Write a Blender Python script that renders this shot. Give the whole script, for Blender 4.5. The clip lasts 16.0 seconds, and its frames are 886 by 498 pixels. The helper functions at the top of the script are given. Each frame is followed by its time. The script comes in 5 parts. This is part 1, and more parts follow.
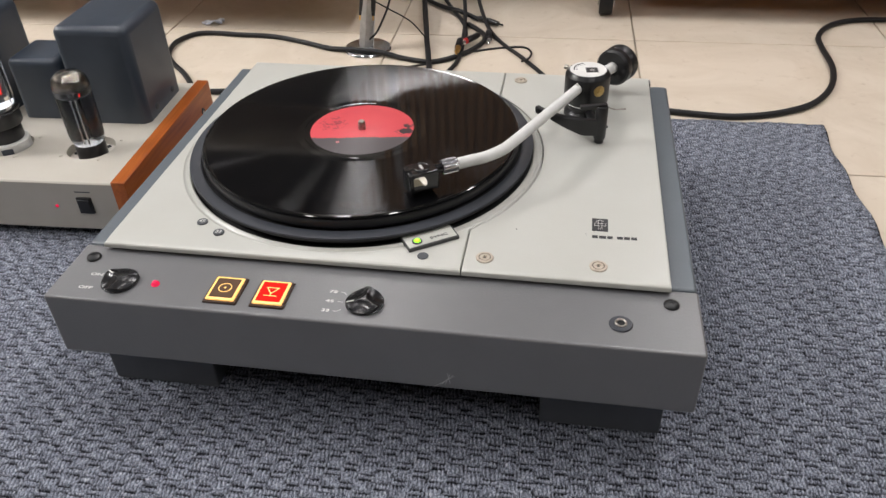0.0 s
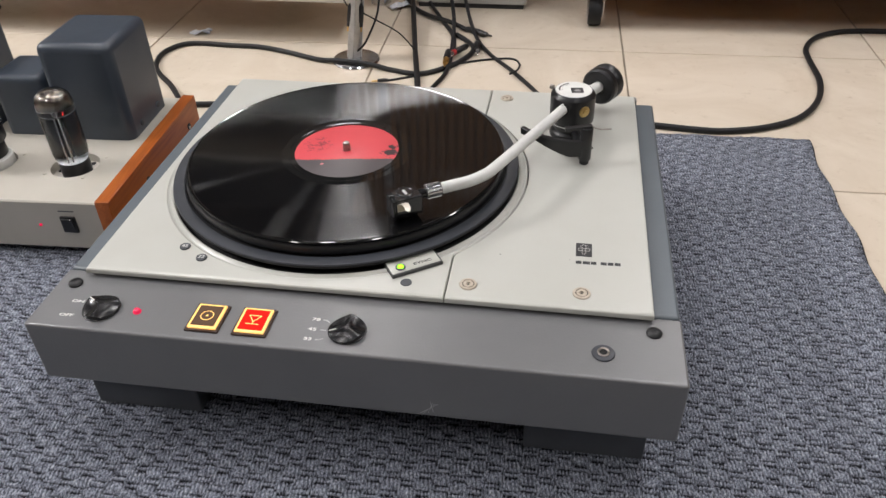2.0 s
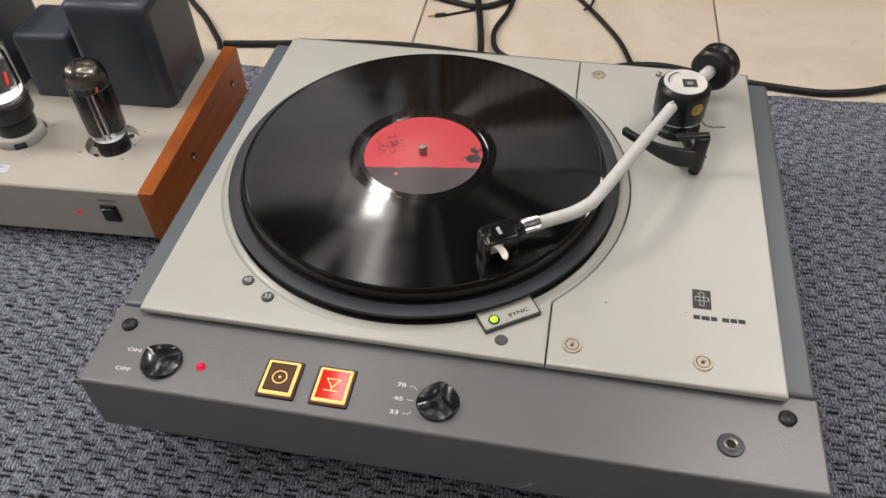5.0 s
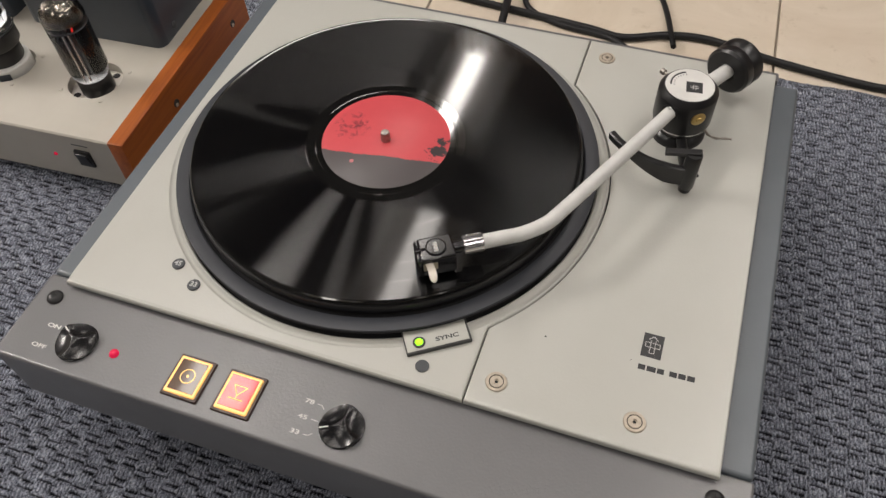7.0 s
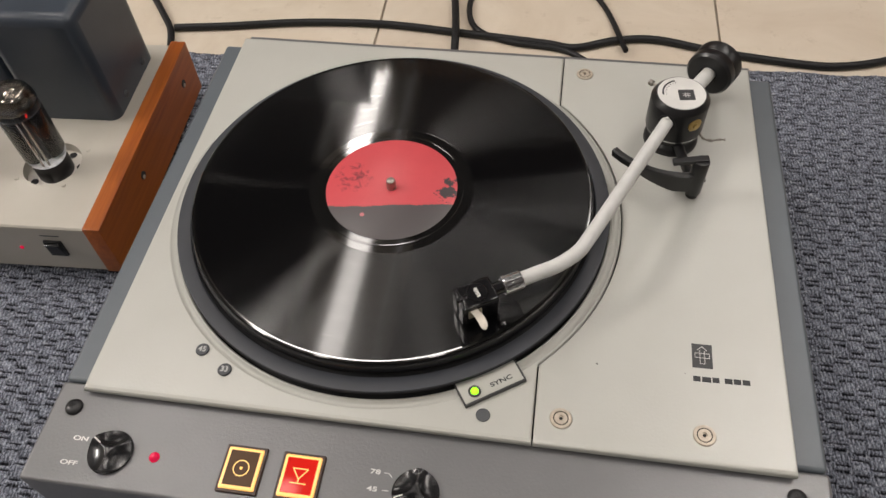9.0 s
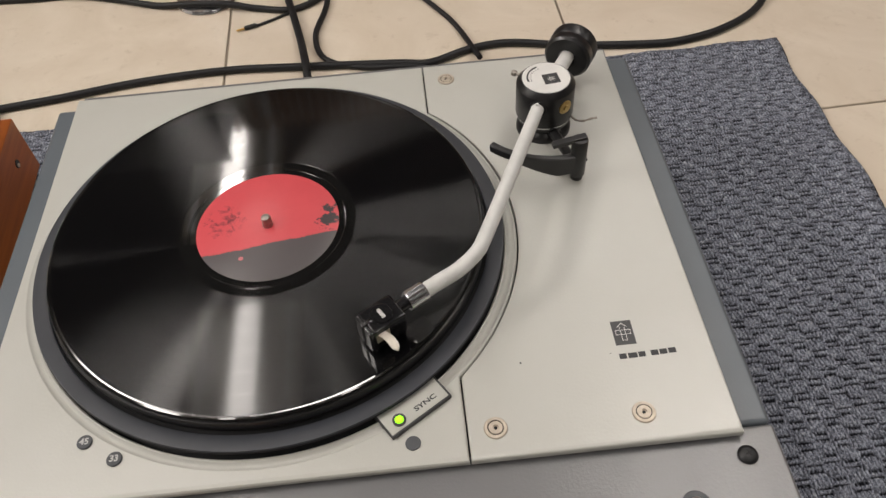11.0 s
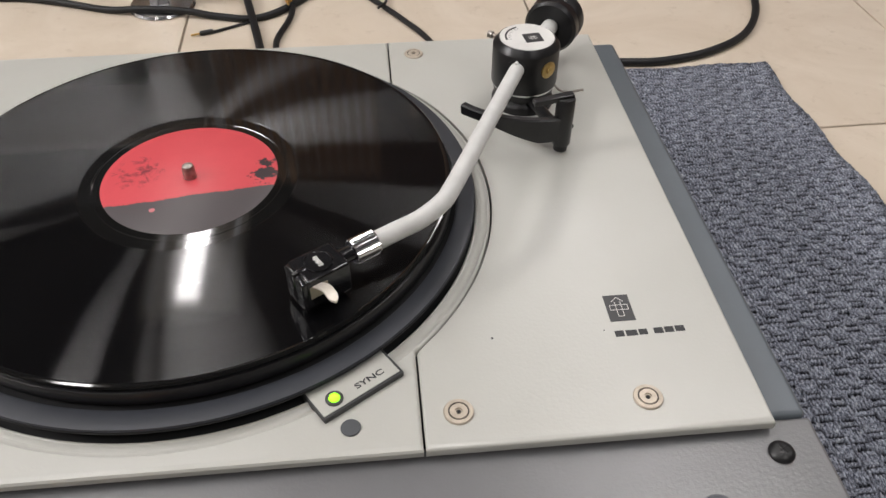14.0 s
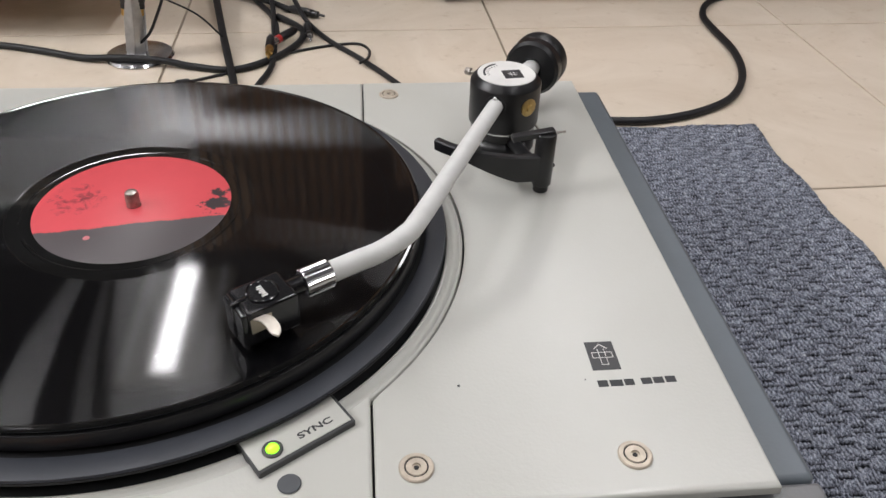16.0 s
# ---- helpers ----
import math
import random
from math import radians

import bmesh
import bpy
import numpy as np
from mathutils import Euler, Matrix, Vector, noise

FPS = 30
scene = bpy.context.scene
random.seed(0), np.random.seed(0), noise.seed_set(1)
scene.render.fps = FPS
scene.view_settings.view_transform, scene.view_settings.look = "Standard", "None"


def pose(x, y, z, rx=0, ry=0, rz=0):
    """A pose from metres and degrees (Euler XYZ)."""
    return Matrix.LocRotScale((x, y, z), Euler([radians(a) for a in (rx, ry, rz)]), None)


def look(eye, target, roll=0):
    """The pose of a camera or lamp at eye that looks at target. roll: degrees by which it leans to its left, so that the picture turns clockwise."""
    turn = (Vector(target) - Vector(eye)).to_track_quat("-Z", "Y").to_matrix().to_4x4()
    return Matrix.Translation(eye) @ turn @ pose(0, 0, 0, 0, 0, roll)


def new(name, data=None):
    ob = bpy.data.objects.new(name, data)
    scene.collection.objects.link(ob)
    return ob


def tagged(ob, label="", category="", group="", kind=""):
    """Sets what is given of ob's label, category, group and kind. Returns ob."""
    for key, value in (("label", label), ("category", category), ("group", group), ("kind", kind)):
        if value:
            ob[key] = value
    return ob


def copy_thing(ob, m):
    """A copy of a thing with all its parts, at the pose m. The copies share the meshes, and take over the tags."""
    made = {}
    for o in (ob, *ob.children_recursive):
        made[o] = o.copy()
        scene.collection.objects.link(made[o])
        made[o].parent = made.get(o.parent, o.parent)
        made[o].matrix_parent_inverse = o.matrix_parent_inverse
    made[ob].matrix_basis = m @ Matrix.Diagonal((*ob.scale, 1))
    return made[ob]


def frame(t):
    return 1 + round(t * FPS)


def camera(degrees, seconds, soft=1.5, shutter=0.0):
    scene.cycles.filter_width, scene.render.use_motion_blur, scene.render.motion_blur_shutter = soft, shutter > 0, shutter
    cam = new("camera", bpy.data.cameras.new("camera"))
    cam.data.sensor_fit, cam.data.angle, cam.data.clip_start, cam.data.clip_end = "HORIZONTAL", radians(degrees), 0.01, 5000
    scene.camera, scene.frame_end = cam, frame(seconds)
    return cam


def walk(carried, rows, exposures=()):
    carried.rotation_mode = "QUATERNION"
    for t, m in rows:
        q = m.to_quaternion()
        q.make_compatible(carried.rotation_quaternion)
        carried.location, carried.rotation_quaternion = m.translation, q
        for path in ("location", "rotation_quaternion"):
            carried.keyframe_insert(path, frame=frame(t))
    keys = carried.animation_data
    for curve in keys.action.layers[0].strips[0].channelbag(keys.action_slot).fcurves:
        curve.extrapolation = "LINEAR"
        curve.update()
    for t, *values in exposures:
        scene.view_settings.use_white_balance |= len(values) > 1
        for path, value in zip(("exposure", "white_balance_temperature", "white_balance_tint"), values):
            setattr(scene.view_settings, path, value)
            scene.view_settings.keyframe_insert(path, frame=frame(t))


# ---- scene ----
cam = camera(59.2, 16.0)
PATH = [
    (0, (0.194, -0.65, 0.509), (-0.093, 0.923, -0.693), -1.9),
    (0.5, (0.207, -0.641, 0.517), (-0.095, 0.951, -0.656), -2.1),
    (1, (0.206, -0.637, 0.524), (-0.085, 0.959, -0.646), -2.0),
    (1.5, (0.205, -0.637, 0.524), (-0.07, 0.947, -0.665), -1.8),
    (2, (0.2, -0.634, 0.526), (-0.07, 0.939, -0.681), -1.6),
    (2.5, (0.189, -0.631, 0.53), (-0.093, 0.936, -0.679), -1.6),
    (3, (0.162, -0.622, 0.544), (-0.123, 0.946, -0.664), -1.8),
    (3.5, (0.139, -0.608, 0.548), (-0.119, 0.944, -0.686), -2.3),
    (4, (0.104, -0.573, 0.561), (-0.107, 0.936, -0.735), -2.3),
    (4.2, (0.096, -0.56, 0.572), (-0.109, 0.916, -0.762), -1.8),
    (6.3, (0.187, -0.394, 0.582), (-0.244, 0.737, -1.01), -3.2),
    (6.5, (0.192, -0.388, 0.589), (-0.243, 0.726, -1.015), -3.0),
    (7, (0.196, -0.385, 0.585), (-0.246, 0.721, -1.023), -3.4),
    (7.5, (0.179, -0.372, 0.6), (-0.231, 0.737, -1.014), -3.6),
    (8, (0.164, -0.373, 0.605), (-0.206, 0.747, -1.01), -3.5),
    (8.2, (0.154, -0.374, 0.602), (-0.202, 0.758, -1.008), -3.6),
    (10.3, (0.082, -0.384, 0.585), (0.077, 0.835, -1.0), -4.5),
    (10.5, (0.084, -0.381, 0.564), (0.101, 0.854, -1.009), -4.7),
    (11, (0.108, -0.373, 0.555), (0.153, 0.903, -0.985), -4.3),
    (11.5, (0.143, -0.375, 0.553), (0.183, 0.926, -0.965), -3.7),
    (12, (0.136, -0.378, 0.518), (0.208, 0.935, -0.99), -4.0),
    (12.5, (0.115, -0.368, 0.49), (0.245, 0.948, -1.011), -3.0),
    (13, (0.113, -0.363, 0.462), (0.271, 0.97, -1.021), -2.0),
    (13.5, (0.109, -0.37, 0.439), (0.276, 1.025, -0.985), -0.7),
    (14, (0.11, -0.371, 0.429), (0.256, 1.084, -0.935), 0.3),
    (14.5, (0.111, -0.369, 0.409), (0.249, 1.169, -0.862), 0.7),
    (15, (0.115, -0.366, 0.404), (0.283, 1.214, -0.81), 1.6),
    (15.5, (0.121, -0.359, 0.396), (0.314, 1.227, -0.808), 2.1),
    (16, (0.123, -0.355, 0.386), (0.31, 1.228, -0.822), 2.2),
]
walk(cam, [(t, look(eye, target, roll)) for t, eye, target, roll in PATH],
     [(0, 0.24, 6360, 12.5), (3.5, 0.18, 6360, 12.5), (4.5, 0.02, 6580, 12.5), (6.5, -0.17, 6820, 13), (10.5, -0.22, 6820, 13), (12.5, -0.15, 6760, 13), (14.0, -0.02, 6450, 13), (16.0, 0.06, 6240, 13)])

# ---- world, light ----
world = bpy.data.worlds.new("world")
scene.world = world
world.use_nodes = True
world.node_tree.nodes["Background"].inputs[0].default_value = (0.9, 0.93, 1.0, 1)
world.node_tree.nodes["Background"].inputs[1].default_value = 0.05
CEILING = 2.7


# ---- materials ----
def node_mat(name):
    m = bpy.data.materials.new(name)
    m.use_nodes = True
    nt = m.node_tree
    return m, nt, nt.nodes["Principled BSDF"]


def mix_col(nt, a, b, fac):
    n = nt.nodes.new("ShaderNodeMix")
    n.data_type = "RGBA"
    for socket, v in ((n.inputs[6], a), (n.inputs[7], b), (n.inputs[0], fac)):
        if hasattr(v, "is_linked"):
            nt.links.new(v, socket)
        elif isinstance(v, (int, float)):
            socket.default_value = v
        else:
            socket.default_value = (*v, 1)
    return n.outputs[2]


def ramp(nt, src, lo, hi):
    n = nt.nodes.new("ShaderNodeMapRange")
    n.inputs[1].default_value, n.inputs[2].default_value = lo, hi
    nt.links.new(src, n.inputs[0])
    return n.outputs[0]


def noise_tex(nt, scale, detail=4, rough=0.5, vec=None, dist=0.0):
    n = nt.nodes.new("ShaderNodeTexNoise")
    n.inputs["Scale"].default_value, n.inputs["Detail"].default_value, n.inputs["Roughness"].default_value = scale, detail, rough
    n.inputs["Distortion"].default_value = dist
    if vec is None:
        vec = nt.nodes.new("ShaderNodeTexCoord").outputs["Object"]
    nt.links.new(vec, n.inputs["Vector"])
    return n.outputs["Fac"]


def bump(nt, bs, height, strength, dist, under=None):
    n = nt.nodes.new("ShaderNodeBump")
    n.inputs["Strength"].default_value, n.inputs["Distance"].default_value = strength, dist
    nt.links.new(height, n.inputs["Height"])
    if under:
        nt.links.new(under, n.inputs["Normal"])
    nt.links.new(n.outputs[0], bs.inputs["Normal"])
    return n.outputs[0]


def surface(name, col, rough=0.5, metal=0.0, col2=None, scale=30, grain=0.0, grain_scale=600, rough2=None, spec=0.5, coat=0.0):
    """Two-scale surface: broad stains between col and col2, fine grain as relief, roughness that wanders."""
    m, nt, bs = node_mat(name)
    bs.inputs["Roughness"].default_value, bs.inputs["Metallic"].default_value = rough, metal
    bs.inputs["Specular IOR Level"].default_value = spec
    bs.inputs["Coat Weight"].default_value = coat
    col2 = col2 or tuple(c * 0.86 for c in col)
    big = noise_tex(nt, scale, 5, 0.6)
    nt.links.new(mix_col(nt, col, col2, ramp(nt, big, 0.38, 0.68)), bs.inputs["Base Color"])
    r2 = rough2 if rough2 is not None else min(1.0, rough * 1.25)
    n = nt.nodes.new("ShaderNodeMapRange")
    n.inputs[3].default_value, n.inputs[4].default_value = rough, r2
    nt.links.new(noise_tex(nt, scale * 3, 4, 0.6), n.inputs[0])
    nt.links.new(n.outputs[0], bs.inputs["Roughness"])
    if grain:
        bump(nt, bs, noise_tex(nt, grain_scale, 3, 0.55), grain, 0.0006)
    return m


def glow(name, col, strength):
    m, nt, bs = node_mat(name)
    bs.inputs["Base Color"].default_value = (*col, 1)
    bs.inputs["Emission Color"].default_value = (*col, 1)
    bs.inputs["Emission Strength"].default_value = strength
    bs.inputs["Roughness"].default_value = 0.25
    return m


M_DECK = surface("deck_paint", (0.505, 0.505, 0.466), 0.28, 0, (0.472, 0.470, 0.428), 7, 0.17, 520, 0.36, 0.75)
M_GREY = surface("hammered_grey", (0.148, 0.148, 0.152), 0.26, 0, (0.134, 0.134, 0.138), 14, 0.30, 520, 0.36, 0.8)
M_CASE = surface("case_grey", (0.105, 0.124, 0.140), 0.36, 0, (0.095, 0.113, 0.128), 14, 0.2, 420, 0.46, 0.7)
M_FOOT = surface("foot_grey", (0.085, 0.09, 0.10), 0.5, 0, (0.07, 0.075, 0.083), 30, 0.1, 500)
# black for the platter side, and in place of shade in gaps and holes
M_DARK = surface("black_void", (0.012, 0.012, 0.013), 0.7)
M_BLACK = surface("black_plastic", (0.009, 0.009, 0.010), 0.30, 0, (0.014, 0.014, 0.015), 60, 0.08, 900)
M_GLOSS = surface("gloss_black", (0.008, 0.008, 0.009), 0.10, 0, (0.012, 0.012, 0.013), 60, 0, 900, 0.16)
M_KNOB = surface("knob_black", (0.006, 0.006, 0.007), 0.20, 0, (0.009, 0.009, 0.010), 60, 0, 900, 0.26, 0.5)
M_PLATTER = surface("platter_grey", (0.040, 0.043, 0.052), 0.36, 0, (0.033, 0.036, 0.044), 25, 0.08, 900)
M_SILVER = surface("arm_silver", (0.66, 0.66, 0.64), 0.45, 0.0, (0.60, 0.60, 0.58), 80, 0.05, 900)
M_CHROME = surface("chrome", (0.72, 0.72, 0.73), 0.16, 1.0, (0.6, 0.6, 0.62), 60, 0, 1, 0.24)
M_STEEL = surface("worn_steel", (0.45, 0.42, 0.38), 0.38, 1.0, (0.30, 0.27, 0.24), 300)
M_BRASS = surface("brass", (0.55, 0.40, 0.17), 0.36, 0.9, (0.40, 0.28, 0.10), 200)
M_NICKEL = surface("satin_nickel", (0.56, 0.49, 0.40), 0.36, 0.30, (0.44, 0.38, 0.30), 250)
M_LIFT = surface("lift_metal", (0.74, 0.69, 0.61), 0.34, 0.35, (0.66, 0.60, 0.52), 250)
M_WHITE = surface("white_print", (0.75, 0.74, 0.71), 0.5)
M_PAPER = surface("white_paper", (0.72, 0.73, 0.76), 0.7, 0, (0.5, 0.55, 0.66), 60)
M_INK = surface("dark_print", (0.03, 0.031, 0.033), 0.5)
M_LOGO = surface("logo_plate", (0.035, 0.036, 0.038), 0.35)
M_TAGSIDE = surface("tag_side", (0.06, 0.062, 0.062), 0.5)
M_LIDGREY = surface("plug_grey", (0.07, 0.075, 0.082), 0.5)
M_TRAFO = surface("transformer_enamel", (0.044, 0.056, 0.074), 0.27, 0, (0.038, 0.048, 0.064), 20, 0.12, 300, 0.36)
M_CHASSIS = surface("champagne_chassis", (0.50, 0.47, 0.41), 0.42, 0.1, (0.46, 0.43, 0.37), 12, 0.06, 700)
M_RUBBER = surface("cable_rubber", (0.009, 0.009, 0.010), 0.45, 0, (0.015, 0.015, 0.016), 60, 0.15, 400, None, 0.35)
M_RED = surface("red_plastic", (0.45, 0.02, 0.02), 0.3)
M_GOLD = surface("gold_plug", (0.75, 0.48, 0.16), 0.25, 1.0)
M_ALU = surface("brushed_aluminium", (0.55, 0.55, 0.55), 0.32, 0.9, (0.45, 0.45, 0.45), 90)
M_CREAM = surface("cream_metal", (0.66, 0.63, 0.58), 0.4, 0, (0.6, 0.56, 0.5), 15)
# light grey in place of the gleam on the aluminium leg's front
M_LEG = surface("leg_bright_front", (0.60, 0.60, 0.59), 0.35, 0.2, (0.52, 0.52, 0.51), 30)
M_APPL = surface("appliance_grey", (0.50, 0.50, 0.49), 0.4, 0, (0.46, 0.46, 0.45), 20)
M_BOARD = surface("cart_board", (0.42, 0.24, 0.12), 0.4, 0, (0.34, 0.18, 0.085), 12)
M_CABINET = surface("cabinet_brown", (0.13, 0.045, 0.022), 0.4, 0, (0.09, 0.03, 0.016), 9)
M_WALL = surface("wall_paint", (0.20, 0.19, 0.175), 0.7, 0, (0.16, 0.15, 0.14), 3)
M_CEIL = surface("ceiling_paint", (0.055, 0.055, 0.058), 0.8, 0, (0.04, 0.04, 0.043), 3)
M_TUBE = glow("lamp_tube", (0.95, 0.97, 1.0), 1.0)
M_LEDG = glow("led_green", (0.25, 0.75, 0.02), 2.2)
M_LEDR = glow("led_red", (0.55, 0.008, 0.05), 0.75)
M_FIL = glow("filament", (0.70, 0.03, 0.025), 0.7)
M_GETTER = surface("getter_mirror", (0.34, 0.31, 0.28), 0.10, 1.0, (0.16, 0.14, 0.12), 140, 0, 1, 0.2)
M_AMBER = glow("button_amber", (0.95, 0.58, 0.18), 0.62)
M_BTNRED = glow("button_red", (0.45, 0.012, 0.008), 0.8)
M_BTNDARK = glow("button_window", (0.085, 0.052, 0.034), 0.5)
M_BTNDARK.node_tree.nodes["Principled BSDF"].inputs["Roughness"].default_value = 0.06
M_BTNRED.node_tree.nodes["Principled BSDF"].inputs["Roughness"].default_value = 0.06
for m in (M_BTNDARK, M_BTNRED):
    m.node_tree.nodes["Principled BSDF"].inputs["Specular IOR Level"].default_value = 0.22
M_BEZEL = surface("button_bezel", (0.045, 0.022, 0.014), 0.3)


def wood_mat():
    m, nt, bs = node_mat("cherry_wood")
    tc = nt.nodes.new("ShaderNodeTexCoord")
    mp = nt.nodes.new("ShaderNodeMapping")
    mp.inputs["Scale"].default_value = (1, 0.06, 1)
    nt.links.new(tc.outputs["Object"], mp.inputs[0])
    g = noise_tex(nt, 160, 6, 0.65, mp.outputs[0], 0.6)
    b = noise_tex(nt, 22, 3, 0.5, mp.outputs[0])
    c = mix_col(nt, (0.42, 0.112, 0.015), (0.27, 0.060, 0.009), ramp(nt, g, 0.35, 0.7))
    nt.links.new(mix_col(nt, c, (0.46, 0.135, 0.022), ramp(nt, b, 0.45, 0.75)), bs.inputs["Base Color"])
    bs.inputs["Roughness"].default_value = 0.36
    bump(nt, bs, g, 0.12, 0.0005)
    return m


M_WOOD = wood_mat()


def glass_mat():
    m, nt, bs = node_mat("tube_glass")
    bs.inputs["Base Color"].default_value = (0.9, 0.9, 0.88, 1)
    bs.inputs["Transmission Weight"].default_value = 1.0
    bs.inputs["Roughness"].default_value = 0.02
    bs.inputs["IOR"].default_value = 1.3
    return m


M_GLASS = glass_mat()


def vinyl_mat():
    """Black vinyl whose grooves spread the gloss along the radius only."""
    m, nt, bs = node_mat("vinyl")
    tc = nt.nodes.new("ShaderNodeTexCoord")
    flat = nt.nodes.new("ShaderNodeVectorMath")
    flat.operation = "MULTIPLY"
    flat.inputs[1].default_value = (1, 1, 0)
    nt.links.new(tc.outputs["Object"], flat.inputs[0])
    ln = nt.nodes.new("ShaderNodeVectorMath")
    ln.operation = "LENGTH"
    nt.links.new(flat.outputs[0], ln.inputs[0])
    comb = nt.nodes.new("ShaderNodeCombineXYZ")
    nt.links.new(ln.outputs["Value"], comb.inputs[0])
    bands = noise_tex(nt, 420, 5, 0.75, comb.outputs[0])
    dust = noise_tex(nt, 260, 5, 0.75)
    gl = nt.nodes.new("ShaderNodeBsdfAnisotropic")
    gl.distribution = "BECKMANN"
    gl.inputs["Color"].default_value = (1, 1, 1, 1)
    gl.inputs["Anisotropy"].default_value = 0.83
    r = nt.nodes.new("ShaderNodeMapRange")
    r.inputs[1].default_value, r.inputs[2].default_value = 0.3, 0.7
    r.inputs[3].default_value, r.inputs[4].default_value = 0.155, 0.215
    nt.links.new(bands, r.inputs[0])
    nt.links.new(r.outputs[0], gl.inputs["Roughness"])
    tan = nt.nodes.new("ShaderNodeTangent")
    tan.direction_type, tan.axis = "RADIAL", "Z"
    nt.links.new(tan.outputs[0], gl.inputs["Tangent"])
    # each groove leans a little its own way, which frays the edges of the sheen
    lean = nt.nodes.new("ShaderNodeMapRange")
    lean.inputs[1].default_value, lean.inputs[2].default_value = 0.3, 0.7
    lean.inputs[3].default_value, lean.inputs[4].default_value = -0.012, 0.012
    nt.links.new(noise_tex(nt, 900, 4, 0.8, comb.outputs[0]), lean.inputs[0])
    geo = nt.nodes.new("ShaderNodeNewGeometry")
    tilt = nt.nodes.new("ShaderNodeVectorMath")
    tilt.operation = "SCALE"
    nt.links.new(tan.outputs[0], tilt.inputs[0])
    nt.links.new(lean.outputs[0], tilt.inputs["Scale"])
    leaned = nt.nodes.new("ShaderNodeVectorMath")
    leaned.operation = "ADD"
    nt.links.new(geo.outputs["Normal"], leaned.inputs[0])
    nt.links.new(tilt.outputs[0], leaned.inputs[1])
    unit = nt.nodes.new("ShaderNodeVectorMath")
    unit.operation = "NORMALIZE"
    nt.links.new(leaned.outputs[0], unit.inputs[0])
    nt.links.new(unit.outputs[0], gl.inputs["Normal"])
    di = nt.nodes.new("ShaderNodeBsdfDiffuse")
    nt.links.new(mix_col(nt, (0.003, 0.003, 0.0035), (0.008, 0.008, 0.008), ramp(nt, dust, 0.55, 0.85)), di.inputs["Color"])
    fr = nt.nodes.new("ShaderNodeFresnel")
    fr.inputs["IOR"].default_value = 1.52
    mx = nt.nodes.new("ShaderNodeMixShader")
    nt.links.new(fr.outputs[0], mx.inputs[0])
    # the flats between the grooves mirror the room, the groove walls spread it along the radius
    flats = nt.nodes.new("ShaderNodeBsdfAnisotropic")
    flats.inputs["Color"].default_value = (1, 1, 1, 1)
    flats.inputs["Roughness"].default_value = 0.06
    walls = nt.nodes.new("ShaderNodeMixShader")
    walls.inputs[0].default_value = 0.50
    nt.links.new(flats.outputs[0], walls.inputs[1])
    nt.links.new(gl.outputs[0], walls.inputs[2])
    nt.links.new(di.outputs[0], mx.inputs[1])
    nt.links.new(walls.outputs[0], mx.inputs[2])
    nt.links.new(mx.outputs[0], nt.nodes["Material Output"].inputs["Surface"])
    nt.nodes.remove(bs)
    return m


M_VINYL = vinyl_mat()
M_VINYL_SMOOTH = surface("vinyl_smooth", (0.006, 0.006, 0.006), 0.035, 0, (0.008, 0.008, 0.008), 60, 0, 1, 0.06, 0.6)


